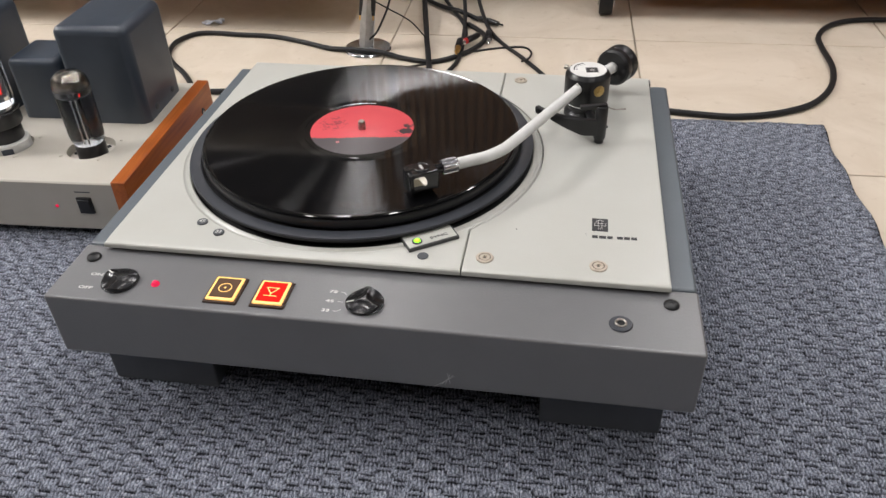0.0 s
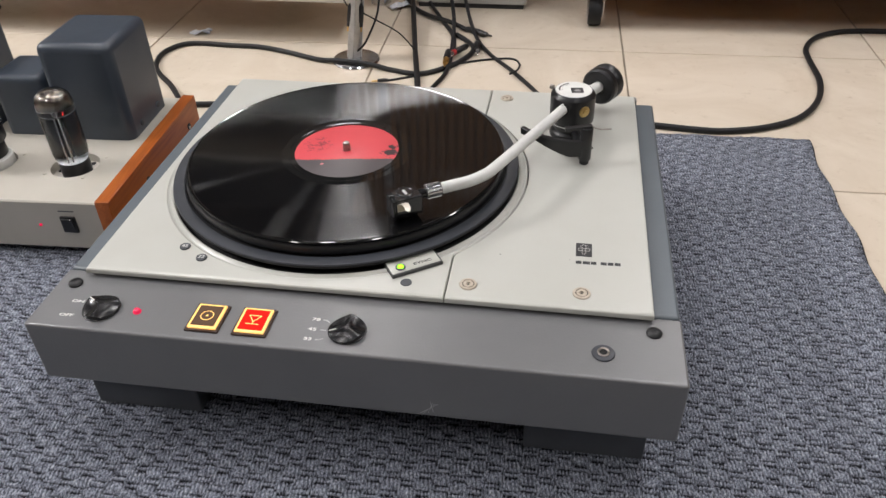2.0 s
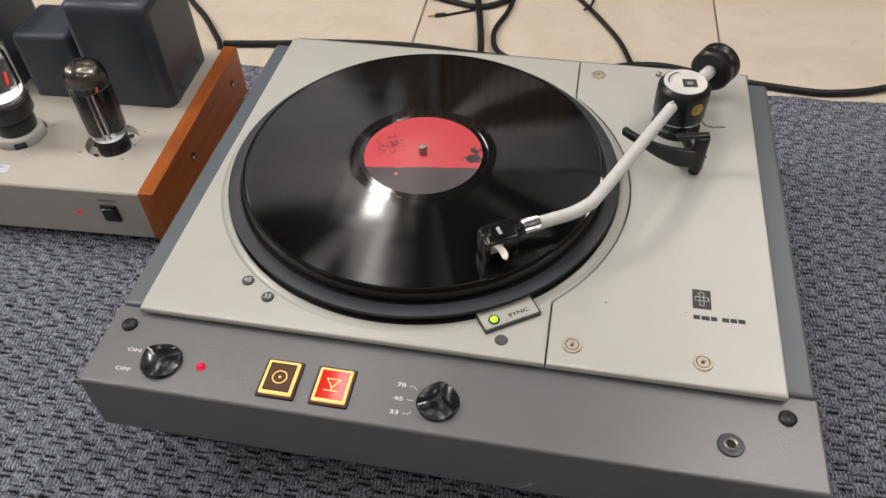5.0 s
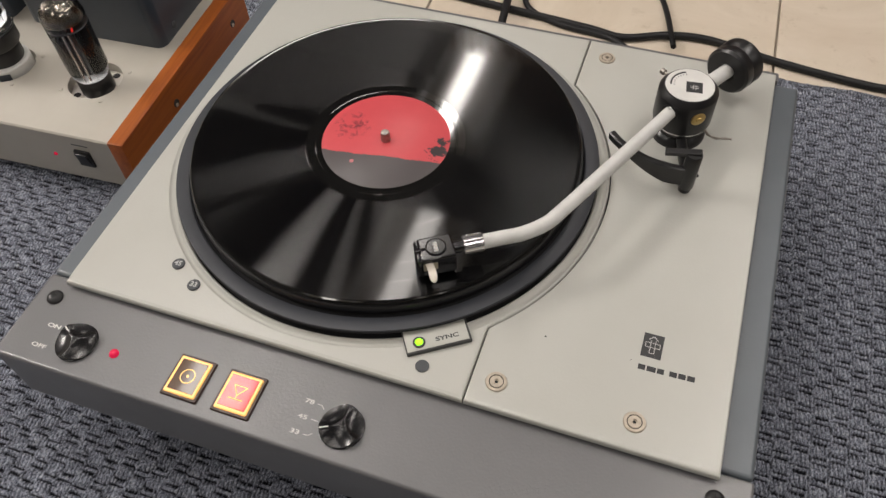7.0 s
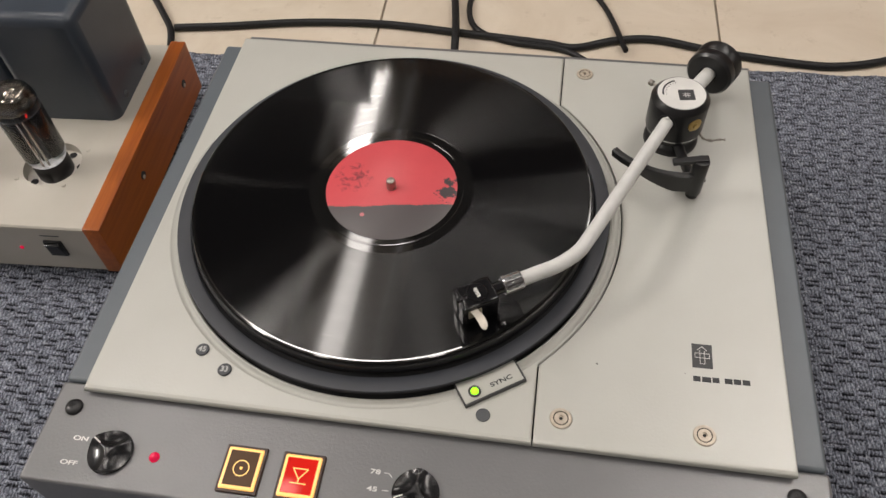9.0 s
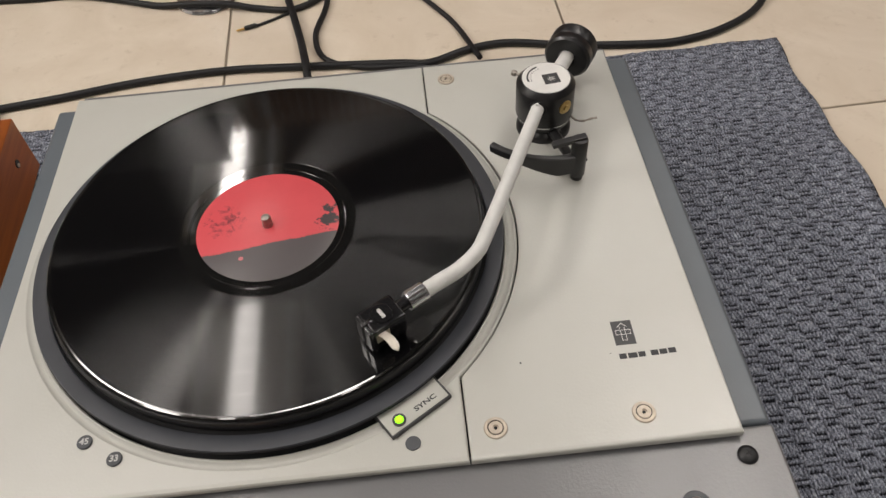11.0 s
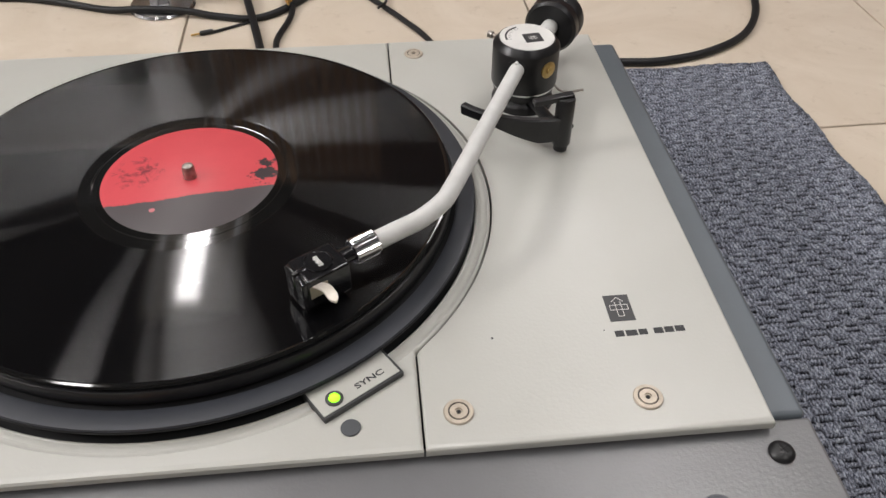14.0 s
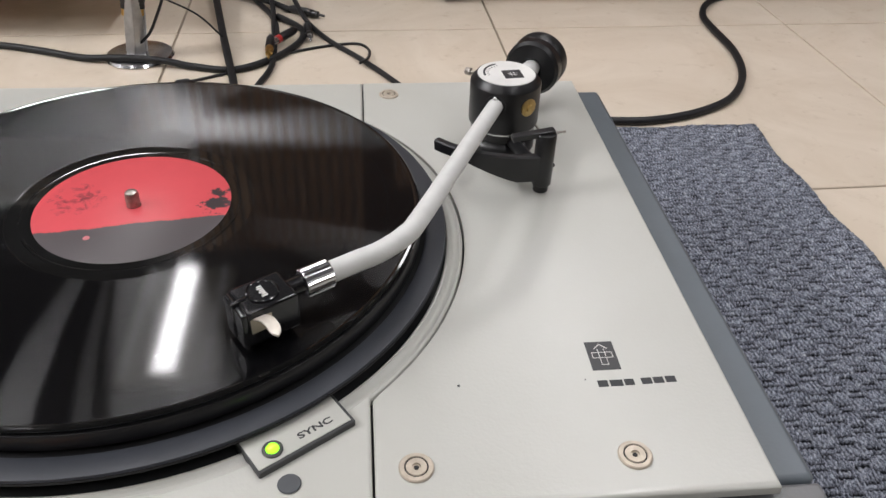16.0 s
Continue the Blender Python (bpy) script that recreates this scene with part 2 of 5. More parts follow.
def label_mat():
    """Red paper with a torn-edged grey field on one side and black smudged print."""
    m, nt, bs = node_mat("record_label")
    tc = nt.nodes.new("ShaderNodeTexCoord")
    sep = nt.nodes.new("ShaderNodeSeparateXYZ")
    nt.links.new(tc.outputs["Object"], sep.inputs[0])
    rag = noise_tex(nt, 70, 5, 0.7)
    fray = noise_tex(nt, 150, 4, 0.7)

    def lin(ax, ay, c, amp):
        a = nt.nodes.new("ShaderNodeMath"); a.operation = "MULTIPLY"; a.inputs[1].default_value = ax
        b = nt.nodes.new("ShaderNodeMath"); b.operation = "MULTIPLY_ADD"; b.inputs[1].default_value = ay
        d = nt.nodes.new("ShaderNodeMath"); d.operation = "MULTIPLY_ADD"; d.inputs[1].default_value = amp
        e = nt.nodes.new("ShaderNodeMath"); e.operation = "ADD"; e.inputs[1].default_value = c - amp / 2
        nt.links.new(sep.outputs[0], a.inputs[0]); nt.links.new(sep.outputs[1], b.inputs[0]); nt.links.new(a.outputs[0], b.inputs[2])
        nt.links.new(rag, d.inputs[0]); nt.links.new(b.outputs[0], d.inputs[2]); nt.links.new(d.outputs[0], e.inputs[0])
        return e.outputs[0]

    def spot(x, y, r, soft):
        """1 inside a ragged round patch of the label."""
        d = nt.nodes.new("ShaderNodeVectorMath"); d.operation = "DISTANCE"; d.inputs[1].default_value = (x, y, 0.0024)
        nt.links.new(tc.outputs["Object"], d.inputs[0])
        w = nt.nodes.new("ShaderNodeMath"); w.operation = "MULTIPLY_ADD"; w.inputs[1].default_value = 0.03
        nt.links.new(fray, w.inputs[0]); nt.links.new(d.outputs["Value"], w.inputs[2])
        return ramp(nt, w.outputs[0], r + 0.015 + soft, r + 0.015)

    grey = ramp(nt, lin(0.93, -0.37, -0.0175, 0.006), 0.0, 0.0006)
    smear = ramp(nt, noise_tex(nt, 130, 5, 0.75, None, 0.8), 0.47, 0.60)
    pr = nt.nodes.new("ShaderNodeMath"); pr.operation = "MULTIPLY"
    nt.links.new(smear, pr.inputs[0]); nt.links.new(spot(-0.0215, -0.0235, 0.0085, 0.006), pr.inputs[1])
    red = mix_col(nt, (0.68, 0.090, 0.105), (0.60, 0.072, 0.085), rag)
    c = mix_col(nt, red, (0.20, 0.03, 0.04), pr.outputs[0])
    c = mix_col(nt, c, (0.045, 0.035, 0.038), spot(0.0215, 0.0365, 0.0062, 0.0012))
    c = mix_col(nt, c, (0.045, 0.035, 0.038), spot(0.0145, 0.0425, 0.0034, 0.0012))
    c = mix_col(nt, c, (0.085, 0.072, 0.075), grey)
    nt.links.new(c, bs.inputs["Base Color"])
    bs.inputs["Roughness"].default_value = 0.36
    bump(nt, bs, noise_tex(nt, 500, 3), 0.05, 0.0003)
    return m


M_LABEL = label_mat()


def tile_mat():
    m, nt, bs = node_mat("marble_tile")
    oi = nt.nodes.new("ShaderNodeObjectInfo")
    geo = nt.nodes.new("ShaderNodeNewGeometry")
    vec = nt.nodes.new("ShaderNodeVectorMath")
    vec.operation = "MULTIPLY_ADD"
    vec.inputs[1].default_value = (1, 1, 1)
    nt.links.new(geo.outputs["Position"], vec.inputs[0])
    sc = nt.nodes.new("ShaderNodeVectorMath"); sc.operation = "SCALE"
    sc.inputs[0].default_value = (7, 3, 5)
    nt.links.new(oi.outputs["Random"], sc.inputs["Scale"])
    nt.links.new(sc.outputs[0], vec.inputs[2])
    veins = noise_tex(nt, 7, 8, 0.62, vec.outputs[0], 1.4)
    fine = noise_tex(nt, 60, 6, 0.7, vec.outputs[0])
    c = mix_col(nt, (0.70, 0.615, 0.505), (0.62, 0.53, 0.42), ramp(nt, veins, 0.35, 0.7))
    c = mix_col(nt, c, (0.50, 0.41, 0.31), ramp(nt, fine, 0.58, 0.85))
    nt.links.new(c, bs.inputs["Base Color"])
    bs.inputs["Roughness"].default_value = 0.22
    n = nt.nodes.new("ShaderNodeMapRange")
    n.inputs[3].default_value, n.inputs[4].default_value = 0.10, 0.24
    nt.links.new(fine, n.inputs[0])
    nt.links.new(n.outputs[0], bs.inputs["Roughness"])
    return m


M_TILE = tile_mat()
M_GROUT = surface("grout", (0.33, 0.28, 0.22), 0.8)


# ---- mesh helpers ----
def mesh_ob(name, bm, material, parent=None, label="", smooth=True, sharp=38):
    bmesh.ops.recalc_face_normals(bm, faces=bm.faces[:])
    if smooth:
        lim = radians(sharp)
        whole = sum(f.calc_area() for f in bm.faces)
        for f in bm.faces:
            f.smooth = len(f.verts) <= 8 and f.calc_area() < 0.065 * whole
        for e in bm.edges:
            if len(e.link_faces) == 2 and e.calc_face_angle(0) > lim:
                e.smooth = False
    me = bpy.data.meshes.new(name)
    bm.to_mesh(me)
    bm.free()
    me.materials.append(material)
    ob = new(name, me)
    if parent:
        ob.parent = parent
    if label:
        tagged(ob, label)
    return ob


def part(name, bm, material, parent, label="", smooth=True):
    return mesh_ob(name, bm, material, parent, label, smooth)


def thing(name, label, category, at=(0, 0, 0), group="", kind=""):
    ob = new(name)
    ob.empty_display_size = 0.02
    ob.location = at
    return tagged(ob, label, category, group, kind)


def box(x0, x1, y0, y1, z0, z1, bevel=0.0, seg=2):
    bm = bmesh.new()
    bmesh.ops.create_cube(bm, size=1)
    bmesh.ops.transform(bm, matrix=Matrix.LocRotScale(((x0 + x1) / 2, (y0 + y1) / 2, (z0 + z1) / 2), None, (x1 - x0, y1 - y0, z1 - z0)), verts=bm.verts)
    if bevel:
        bmesh.ops.bevel(bm, geom=bm.edges[:], offset=bevel, segments=seg, profile=0.5, affect="EDGES")
    return bm


def moved(bm, m):
    bmesh.ops.transform(bm, matrix=m, verts=bm.verts)
    return bm


def lathe(profile, seg=48, m=None):
    """Turn (radius, height) pairs about z; ends with radius 0 close the shape."""
    bm = bmesh.new()
    rings = []
    for r, z in profile:
        if r < 1e-6:
            rings.append([bm.verts.new((0, 0, z))])
        else:
            rings.append([bm.verts.new((r * math.cos(a), r * math.sin(a), z)) for a in (2 * math.pi * i / seg for i in range(seg))])
    for a, b in zip(rings, rings[1:]):
        for i in range(seg):
            j = (i + 1) % seg
            vs = [a[i % len(a)], a[j % len(a)], b[j % len(b)], b[i % len(b)]]
            u = list(dict.fromkeys(vs))
            if len(u) > 2:
                bm.faces.new(u)
    return moved(bm, m) if m else bm


def disc(r, z0, z1, bev=0.0005, seg=48, m=None):
    return lathe([(0, z0), (r - bev, z0), (r, z0 + bev), (r, z1 - bev), (r - bev, z1), (0, z1)], seg, m)


def prism(outline, z0, z1, bevel=0.0, seg=2):
    bm = bmesh.new()
    low = [bm.verts.new((x, y, z0)) for x, y in outline]
    top = [bm.verts.new((x, y, z1)) for x, y in outline]
    n = len(outline)
    bm.faces.new(low[::-1])
    bm.faces.new(top)
    for i in range(n):
        bm.faces.new((low[i], low[(i + 1) % n], top[(i + 1) % n], top[i]))
    if bevel:
        rim = [e for e in bm.edges if all(v in top for v in e.verts)]
        bmesh.ops.bevel(bm, geom=rim, offset=bevel, segments=seg, profile=0.5, affect="EDGES")
    return bm


def smooth_path(points, step=6):
    """Catmull-Rom through the points."""
    p = [Vector(q) for q in points]
    p = [2 * p[0] - p[1]] + p + [2 * p[-1] - p[-2]]
    out = []
    for i in range(1, len(p) - 2):
        for k in range(step):
            t = k / step
            out.append(0.5 * (2 * p[i] + (p[i + 1] - p[i - 1]) * t + (2 * p[i - 1] - 5 * p[i] + 4 * p[i + 1] - p[i + 2]) * t ** 2 + (3 * p[i] - p[i - 1] - 3 * p[i + 1] + p[i + 2]) * t ** 3))
    return out + [p[-2]]


def sweep(points, radius, seg=10, step=6, curved=True):
    pts = smooth_path(points, step) if curved else [Vector(q) for q in points]
    bm = bmesh.new()
    rings = []
    side = Vector((0, 0, 1))
    for i, q in enumerate(pts):
        d = (pts[min(i + 1, len(pts) - 1)] - pts[max(i - 1, 0)]).normalized()
        side = side - d * side.dot(d)
        if side.length < 1e-4:
            side = d.orthogonal()
        side.normalize()
        up = d.cross(side)
        r = radius(i / (len(pts) - 1)) if callable(radius) else radius
        rings.append([bm.verts.new(q + (side * math.cos(a) + up * math.sin(a)) * r) for a in (2 * math.pi * k / seg for k in range(seg))])
    for a, b in zip(rings, rings[1:]):
        for k in range(seg):
            bm.faces.new((a[k], a[(k + 1) % seg], b[(k + 1) % seg], b[k]))
    bm.faces.new(rings[0][::-1])
    bm.faces.new(rings[-1])
    return bm


def aim(at, direction):
    """Pose whose z axis points along the direction."""
    return Matrix.Translation(at) @ Vector(direction).to_track_quat("Z", "Y").to_matrix().to_4x4()


def lettering(name, text, size, m, material, parent, stretch=1.0, label=""):
    cu = bpy.data.curves.new(name, "FONT")
    cu.body, cu.size, cu.align_x, cu.align_y, cu.extrude, cu.offset = text, size, "CENTER", "CENTER", 0.00008, size * 0.022
    tmp = bpy.data.objects.new("tmp", cu)
    me = bpy.data.meshes.new_from_object(tmp)
    bpy.data.objects.remove(tmp)
    me.transform(m @ Matrix.Diagonal((stretch, 1, 1, 1)))
    me.name = name
    me.materials.clear()
    me.materials.append(material)
    ob = new(name, me)
    ob.parent = parent
    if label:
        tagged(ob, label)
    return ob


# ---- setting: room ----
def structure(name, bm, material, label, category, smooth=False):
    return tagged(mesh_ob(name, bm, material, None, "", smooth), label, category, kind="structure")


floor = structure("floor", box(-4.6, 4.6, -3.2, 7.5, -0.12, -0.0035), M_GROUT, "beige marble tile floor with thin grey joints", "floor")
structure("wall_north", box(-4.75, 4.75, 7.5, 7.65, -0.12, CEILING), M_WALL, "plain painted wall far behind the equipment", "wall")
structure("wall_south", box(-4.75, 4.75, -3.35, -3.2, -0.12, CEILING), M_WALL, "plain painted wall behind the viewer", "wall")
structure("wall_west", box(-4.75, -4.6, -3.2, 7.5, -0.12, CEILING), M_WALL, "plain painted side wall", "wall")
structure("wall_east", box(4.6, 4.75, -3.2, 7.5, -0.12, CEILING), M_WALL, "plain painted side wall", "wall")
structure("ceiling", box(-4.75, 4.75, -3.35, 7.65, CEILING, CEILING + 0.15), M_CEIL, "grey painted ceiling", "ceiling")


def ceiling_light(x, y, power, strips, length):
    """strips: (offset, width) of the shining areas; bare tubes for the near lamps, a diffuser for the far ones."""
    t = thing("ceiling_light", "unseen fluorescent ceiling light with white housing", "lamp", (x, y, CEILING), "ceiling lights")
    part("housing", box(-0.24, 0.24, -length / 2 - 0.03, length / 2 + 0.03, -0.05, -0.001, 0.006), M_CREAM, t)
    for dx in (-0.19, 0.19):
        part("tube", sweep([(dx, -length / 2, -0.070), (dx, length / 2, -0.070)], 0.013, 12, 1, False), M_TUBE, t)
    for dx, wide in strips:
        la = bpy.data.lights.new("tube_light", "AREA")
        la.shape, la.size, la.size_y, la.energy, la.color = "RECTANGLE", wide, length, power / len(strips), (1.0, 0.975, 0.945)
        lo = new("tube_light", la)
        lo.parent, lo.location = t, (dx, 0, -0.090)
    return t


PANEL, WIDE, SHORT = ((0, 0.11),), ((0, 0.22),), ((0, 0.30),)
LONG = {PANEL: 0.80, WIDE: 1.2, SHORT: 0.45}
# lamps more than 3 m out to the sides are added as fill
for lx, ly, pw, strips in ((-1.28, 0.62, 13, SHORT), (-0.78, 0.20, 4, PANEL), (-0.72, 1.40, 5, PANEL), (0.06, 0.15, 4, PANEL), (-0.86, 2.70, 11, PANEL), (-1.20, 4.10, 7, PANEL), (1.1, 0.75, 24, WIDE), (1.1, 2.5, 13, WIDE),
                           (-1.22, -1.6, 12, WIDE), (1.1, -1.6, 16, WIDE), (-3.4, -0.2, 144, WIDE), (3.3, 0.1, 18, WIDE), (-3.4, 3.4, 22, WIDE), (3.3, 3.4, 18, WIDE)):
    ceiling_light(lx, ly, pw, strips, LONG[strips])

# ---- carpet ----
CX, CY = 0.0136, 0.0172


def weave(x, y):
    """Height of the weave: columns of upright yarn bundles, broken by pairs of slits with beads of yarn between."""
    col = np.floor(x / CX)
    fu = x / CX - col
    v = np.mod(y / CY + 0.5 * np.mod(col, 2) + 0.10 * np.sin(col * 2.3) + 0.03 * np.sin(y * 40 + col), 1.0)
    side = np.clip(np.minimum(fu, 1 - fu) * 9, 0, 1)
    ridge = 0.5 + 0.5 * np.cos((fu * 5 - 0.5) * 2 * np.pi)
    zone = v < 0.44
    slit = np.minimum(np.abs(v - 0.07), np.abs(v - 0.35)) * CY + np.clip(0.12 - np.minimum(fu, 1 - fu), 0, 1) * 0.012
    beads = np.clip((slit - 0.0009 + 0.0005 * ridge) / 0.0006, 0, 1) * (0.50 + 0.50 * ridge)
    strand = 0.5 + 0.5 * np.cos((fu * 4 + 0.9 * (v - 0.7) - 0.5) * 2 * np.pi)
    bundle = (0.42 + 0.58 * strand) * (0.55 + 0.45 * side) * (0.82 + 0.18 * np.sin(np.clip((v - 0.44) / 0.56, 0, 1) * np.pi))
    return np.where(zone, beads, bundle)


def carpet_back(x):
    return 0.328 + 0.048 * x + 0.004 * np.sin(x * 9)


def carpet():
    xs = np.concatenate([np.linspace(-1.2, -0.52, 60, endpoint=False), np.linspace(-0.52, 0.536, 1000)])
    ys = np.concatenate([np.linspace(-1.0, -0.44, 50, endpoint=False), np.linspace(-0.44, 0.33, 580)])
    x, yy = np.meshgrid(xs, ys)
    ny, nx = x.shape
    f = np.clip((yy + 0.44) / 0.77, 0, 1)
    y = yy + f * (carpet_back(x) - 0.33)
    edge = np.minimum((0.536 - x), (0.33 - yy))
    rim = np.clip((edge - 0.009) / 0.004, 0, 1)
    z = 0.0030 + 0.0032 * weave(x, y) * (0.3 + 0.7 * rim) + np.random.normal(0, 0.00038, x.shape) + 0.0004 * np.sin(x * 310 + 3 * np.sin(y * 170)) * np.sin(y * 260)
    z = z * np.clip(edge / 0.003, 0.3, 1) + 0.0010 * (1 - rim) * np.clip(edge / 0.003, 0, 1)
    x = x + (0.004 * np.sin(y * 14 + 0.6) + 0.002 * np.sin(y * 61)) * np.clip((x - 0.40) / 0.136, 0, 1)
    y = y + 0.0015 * np.sin(x * 70) * (1 - np.clip((0.33 - yy) / 0.05, 0, 1))
    co = np.stack([x, y, z], -1).reshape(-1, 3)
    i = (np.arange(ny - 1)[:, None] * nx + np.arange(nx - 1)[None]).ravel()
    quads = np.stack([i, i + 1, i + 1 + nx, i + nx], -1)
    me = bpy.data.meshes.new("carpet")
    me.vertices.add(len(co))
    me.vertices.foreach_set("co", co.ravel())
    me.loops.add(quads.size)
    me.loops.foreach_set("vertex_index", quads.ravel().astype(np.int32))
    me.polygons.add(len(quads))
    me.polygons.foreach_set("loop_start", np.arange(0, quads.size, 4, dtype=np.int32))
    me.polygons.foreach_set("use_smooth", np.ones(len(quads), bool))
    me.update(calc_edges=True)
    return me


def carpet_mat():
    m, nt, bs = node_mat("carpet_yarn")
    geo = nt.nodes.new("ShaderNodeNewGeometry")
    sep = nt.nodes.new("ShaderNodeSeparateXYZ")
    nt.links.new(geo.outputs["Position"], sep.inputs[0])
    mp = nt.nodes.new("ShaderNodeMapping")
    mp.inputs["Scale"].default_value = (1, 0.35, 1)
    nt.links.new(geo.outputs["Position"], mp.inputs[0])
    fibre = noise_tex(nt, 950, 4, 0.85, mp.outputs[0])
    heather = noise_tex(nt, 240, 5, 0.8, geo.outputs["Position"])
    wear = noise_tex(nt, 5, 3, 0.5, geo.outputs["Position"])
    pile_lit = ramp(nt, sep.outputs[2], 0.0034, 0.0058)
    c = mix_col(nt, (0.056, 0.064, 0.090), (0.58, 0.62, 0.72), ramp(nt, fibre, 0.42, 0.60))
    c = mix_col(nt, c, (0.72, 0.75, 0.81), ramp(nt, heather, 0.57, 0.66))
    # low pile is coloured almost black, in place of shade in the slits
    c = mix_col(nt, (0.010, 0.010, 0.013), c, pile_lit)
    c = mix_col(nt, c, (0.16, 0.17, 0.195), ramp(nt, wear, 0.6, 1.0))
    nt.links.new(c, bs.inputs["Base Color"])
    bs.inputs["Roughness"].default_value = 0.95
    bs.inputs["Specular IOR Level"].default_value = 0.1
    bump(nt, bs, fibre, 0.9, 0.0012)
    return m


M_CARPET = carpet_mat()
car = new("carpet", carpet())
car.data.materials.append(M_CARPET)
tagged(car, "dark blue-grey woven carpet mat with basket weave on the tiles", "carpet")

# ---- turntable ----
DECK, TOP, BOTTOM, CARPET = 0.131, 0.1229, 0.064, 0.0055
turntable = thing("turntable", "grey studio turntable with light beige deck standing on carpet", "turntable", (0, 0, 0))


def in_table(name, bm, material, label="", smooth=True, parent=turntable):
    return part(name, bm, material, parent, label, smooth)


XL, XR, YF, YB = -0.199, 0.303, -0.2434, 0.1840
in_table("front_panel", box(XL, XR, YF, -0.1745, BOTTOM, TOP, 0.0022, 4), M_GREY, "grey hammer-finish sheet metal control panel")
in_table("case", box(XL + 0.0008, XR - 0.0008, -0.1738, YB, BOTTOM + 0.001, 0.1234, 0.003, 3), M_CASE, "blue-grey painted steel case")
for k in range(4):
    in_table("scratch", sweep([(0.1100 + 0.004 * k, YF - 0.00003, 0.0660 + 0.0012 * k), (0.1260 - 0.002 * k, YF - 0.00003, 0.0790 + 0.0006 * k)], 0.00016, 5, 1, False), M_APPL, "pale scratch in the paint", False)
for fx in ((-0.185, -0.089), (0.190, 0.287)):
    for fy in ((-0.2155, -0.125), (0.09, 0.175)):
        in_table("foot", box(*fx, *fy, CARPET, BOTTOM + 0.002, 0.0015), M_FOOT, "dark grey block foot")
# inset black box gives the shade in the gap below the plates
in_table("sub_plate", box(-0.172, 0.276, -0.174, 0.178, 0.120, 0.1265), M_DARK, "black base added under the deck plates to darken their gap", False)
in_table("rear_panel", box(-0.1770, 0.2845, 0.1848, 0.1960, BOTTOM + 0.004, 0.1258, 0.0012, 2), M_GREY, "grey sheet metal rear panel")

PX0, PX1, PY0, PY1, SPLIT = -0.1785, 0.2815, -0.1815, 0.1868, 0.1216


def left_plate():
    """Deck plate round the platter: a rectangle with a bulge along the arc on one side, with a round well."""
    arc, gap = 0.1744, 0.0005
    xr = SPLIT - gap
    corner = math.atan2
    angles = sorted({2 * math.pi * i / 180 - math.pi for i in range(180)} | {corner(PY0, PX0), corner(PY1, PX0), corner(PY0, xr), corner(PY1, xr),
                     -math.acos(xr / arc), math.acos(xr / arc)})

    def outer(a, inset):
        c, s = math.cos(a), math.sin(a)
        ts = []
        if c < 0:
            ts.append((PX0 + inset) / c)
        else:
            ts.append(max((xr - inset) / c if c > 1e-9 else 1e9, arc - inset) if abs(a) <= math.acos(xr / arc) + 1e-6 else (xr - inset) / c)
            if abs(a) <= math.acos(xr / arc) + 1e-6:
                ts = [arc - inset]
        ts.append(((PY1 - inset) if s > 0 else (PY0 + 2.2 * inset)) / s if abs(s) > 1e-9 else 1e9)
        t = min(ts)
        return t * c, t * s

    def ring(r, z):
        return lambda a: (r * math.cos(a), r * math.sin(a), z)

    rings = [ring(0.1650, 0.1264), ring(0.1652, 0.1298), ring(0.1656, 0.1309), ring(0.1663, 0.1314), ring(0.1672, 0.1313), ring(0.1682, 0.1304), ring(0.1693, 0.1297),
             ring(0.1704, 0.1297), ring(0.1714, 0.1301), ring(0.1722, 0.1307), ring(0.1727, DECK),
             lambda a: (*outer(a, 0.0014), DECK), lambda a: (*outer(a, 0.0004), DECK - 0.0005), lambda a: (*outer(a, 0), DECK - 0.0016), lambda a: (*outer(a, 0), 0.1262),
             ring(0.1650, 0.1262)]
    bm = bmesh.new()
    vs = [[bm.verts.new(f(a)) for a in angles] for f in rings]
    n = len(angles)
    for k in range(len(rings)):
        for i in range(n):
            bm.faces.new((vs[k][i], vs[k][(i + 1) % n], vs[(k + 1) % len(rings)][(i + 1) % n], vs[(k + 1) % len(rings)][i]))
    return bm


def right_plate():
    x0, arc = SPLIT + 0.0005, 0.1755
    a = math.acos(x0 / arc)
    pts = [(x0, PY0), (PX1, PY0), (PX1, PY1), (x0, PY1)]
    pts += [(arc * math.cos(t), arc * math.sin(t)) for t in (a - 2 * a * i / 56 for i in range(57))]
    bm = prism(pts, 0.1262, DECK, 0.0013, 3)
    for v in bm.verts:  # the front edge is rolled over more than the others
        if v.co.y < PY0 + 0.0015:
            v.co.y = PY0 + (v.co.y - PY0) * 2.2
    return bm


mesh_ob("deck_plate", left_plate(), M_DECK, turntable, "light beige painted deck plate with round well", True, 9)
in_table("arm_plate", right_plate(), M_DECK, "light beige painted tonearm plate")

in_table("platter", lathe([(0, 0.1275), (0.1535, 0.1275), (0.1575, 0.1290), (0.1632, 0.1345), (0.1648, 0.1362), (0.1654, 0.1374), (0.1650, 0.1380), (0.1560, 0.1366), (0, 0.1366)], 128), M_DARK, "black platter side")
in_table("platter_rim", lathe([(0.1540, 0.1370), (0.1642, 0.1370), (0.1650, 0.1384), (0.1645, 0.1393), (0.1552, 0.1400), (0.1543, 0.1395), (0.1540, 0.1370)], 160), M_PLATTER, "dark blue-grey platter rim")
in_table("platter_mat", lathe([(0, 0.1388), (0.1502, 0.1388), (0.1516, 0.1400), (0.1522, 0.1462), (0.1512, 0.1478), (0.147, 0.1486), (0, 0.1486)], 128), M_BLACK, "black rubber platter mat")
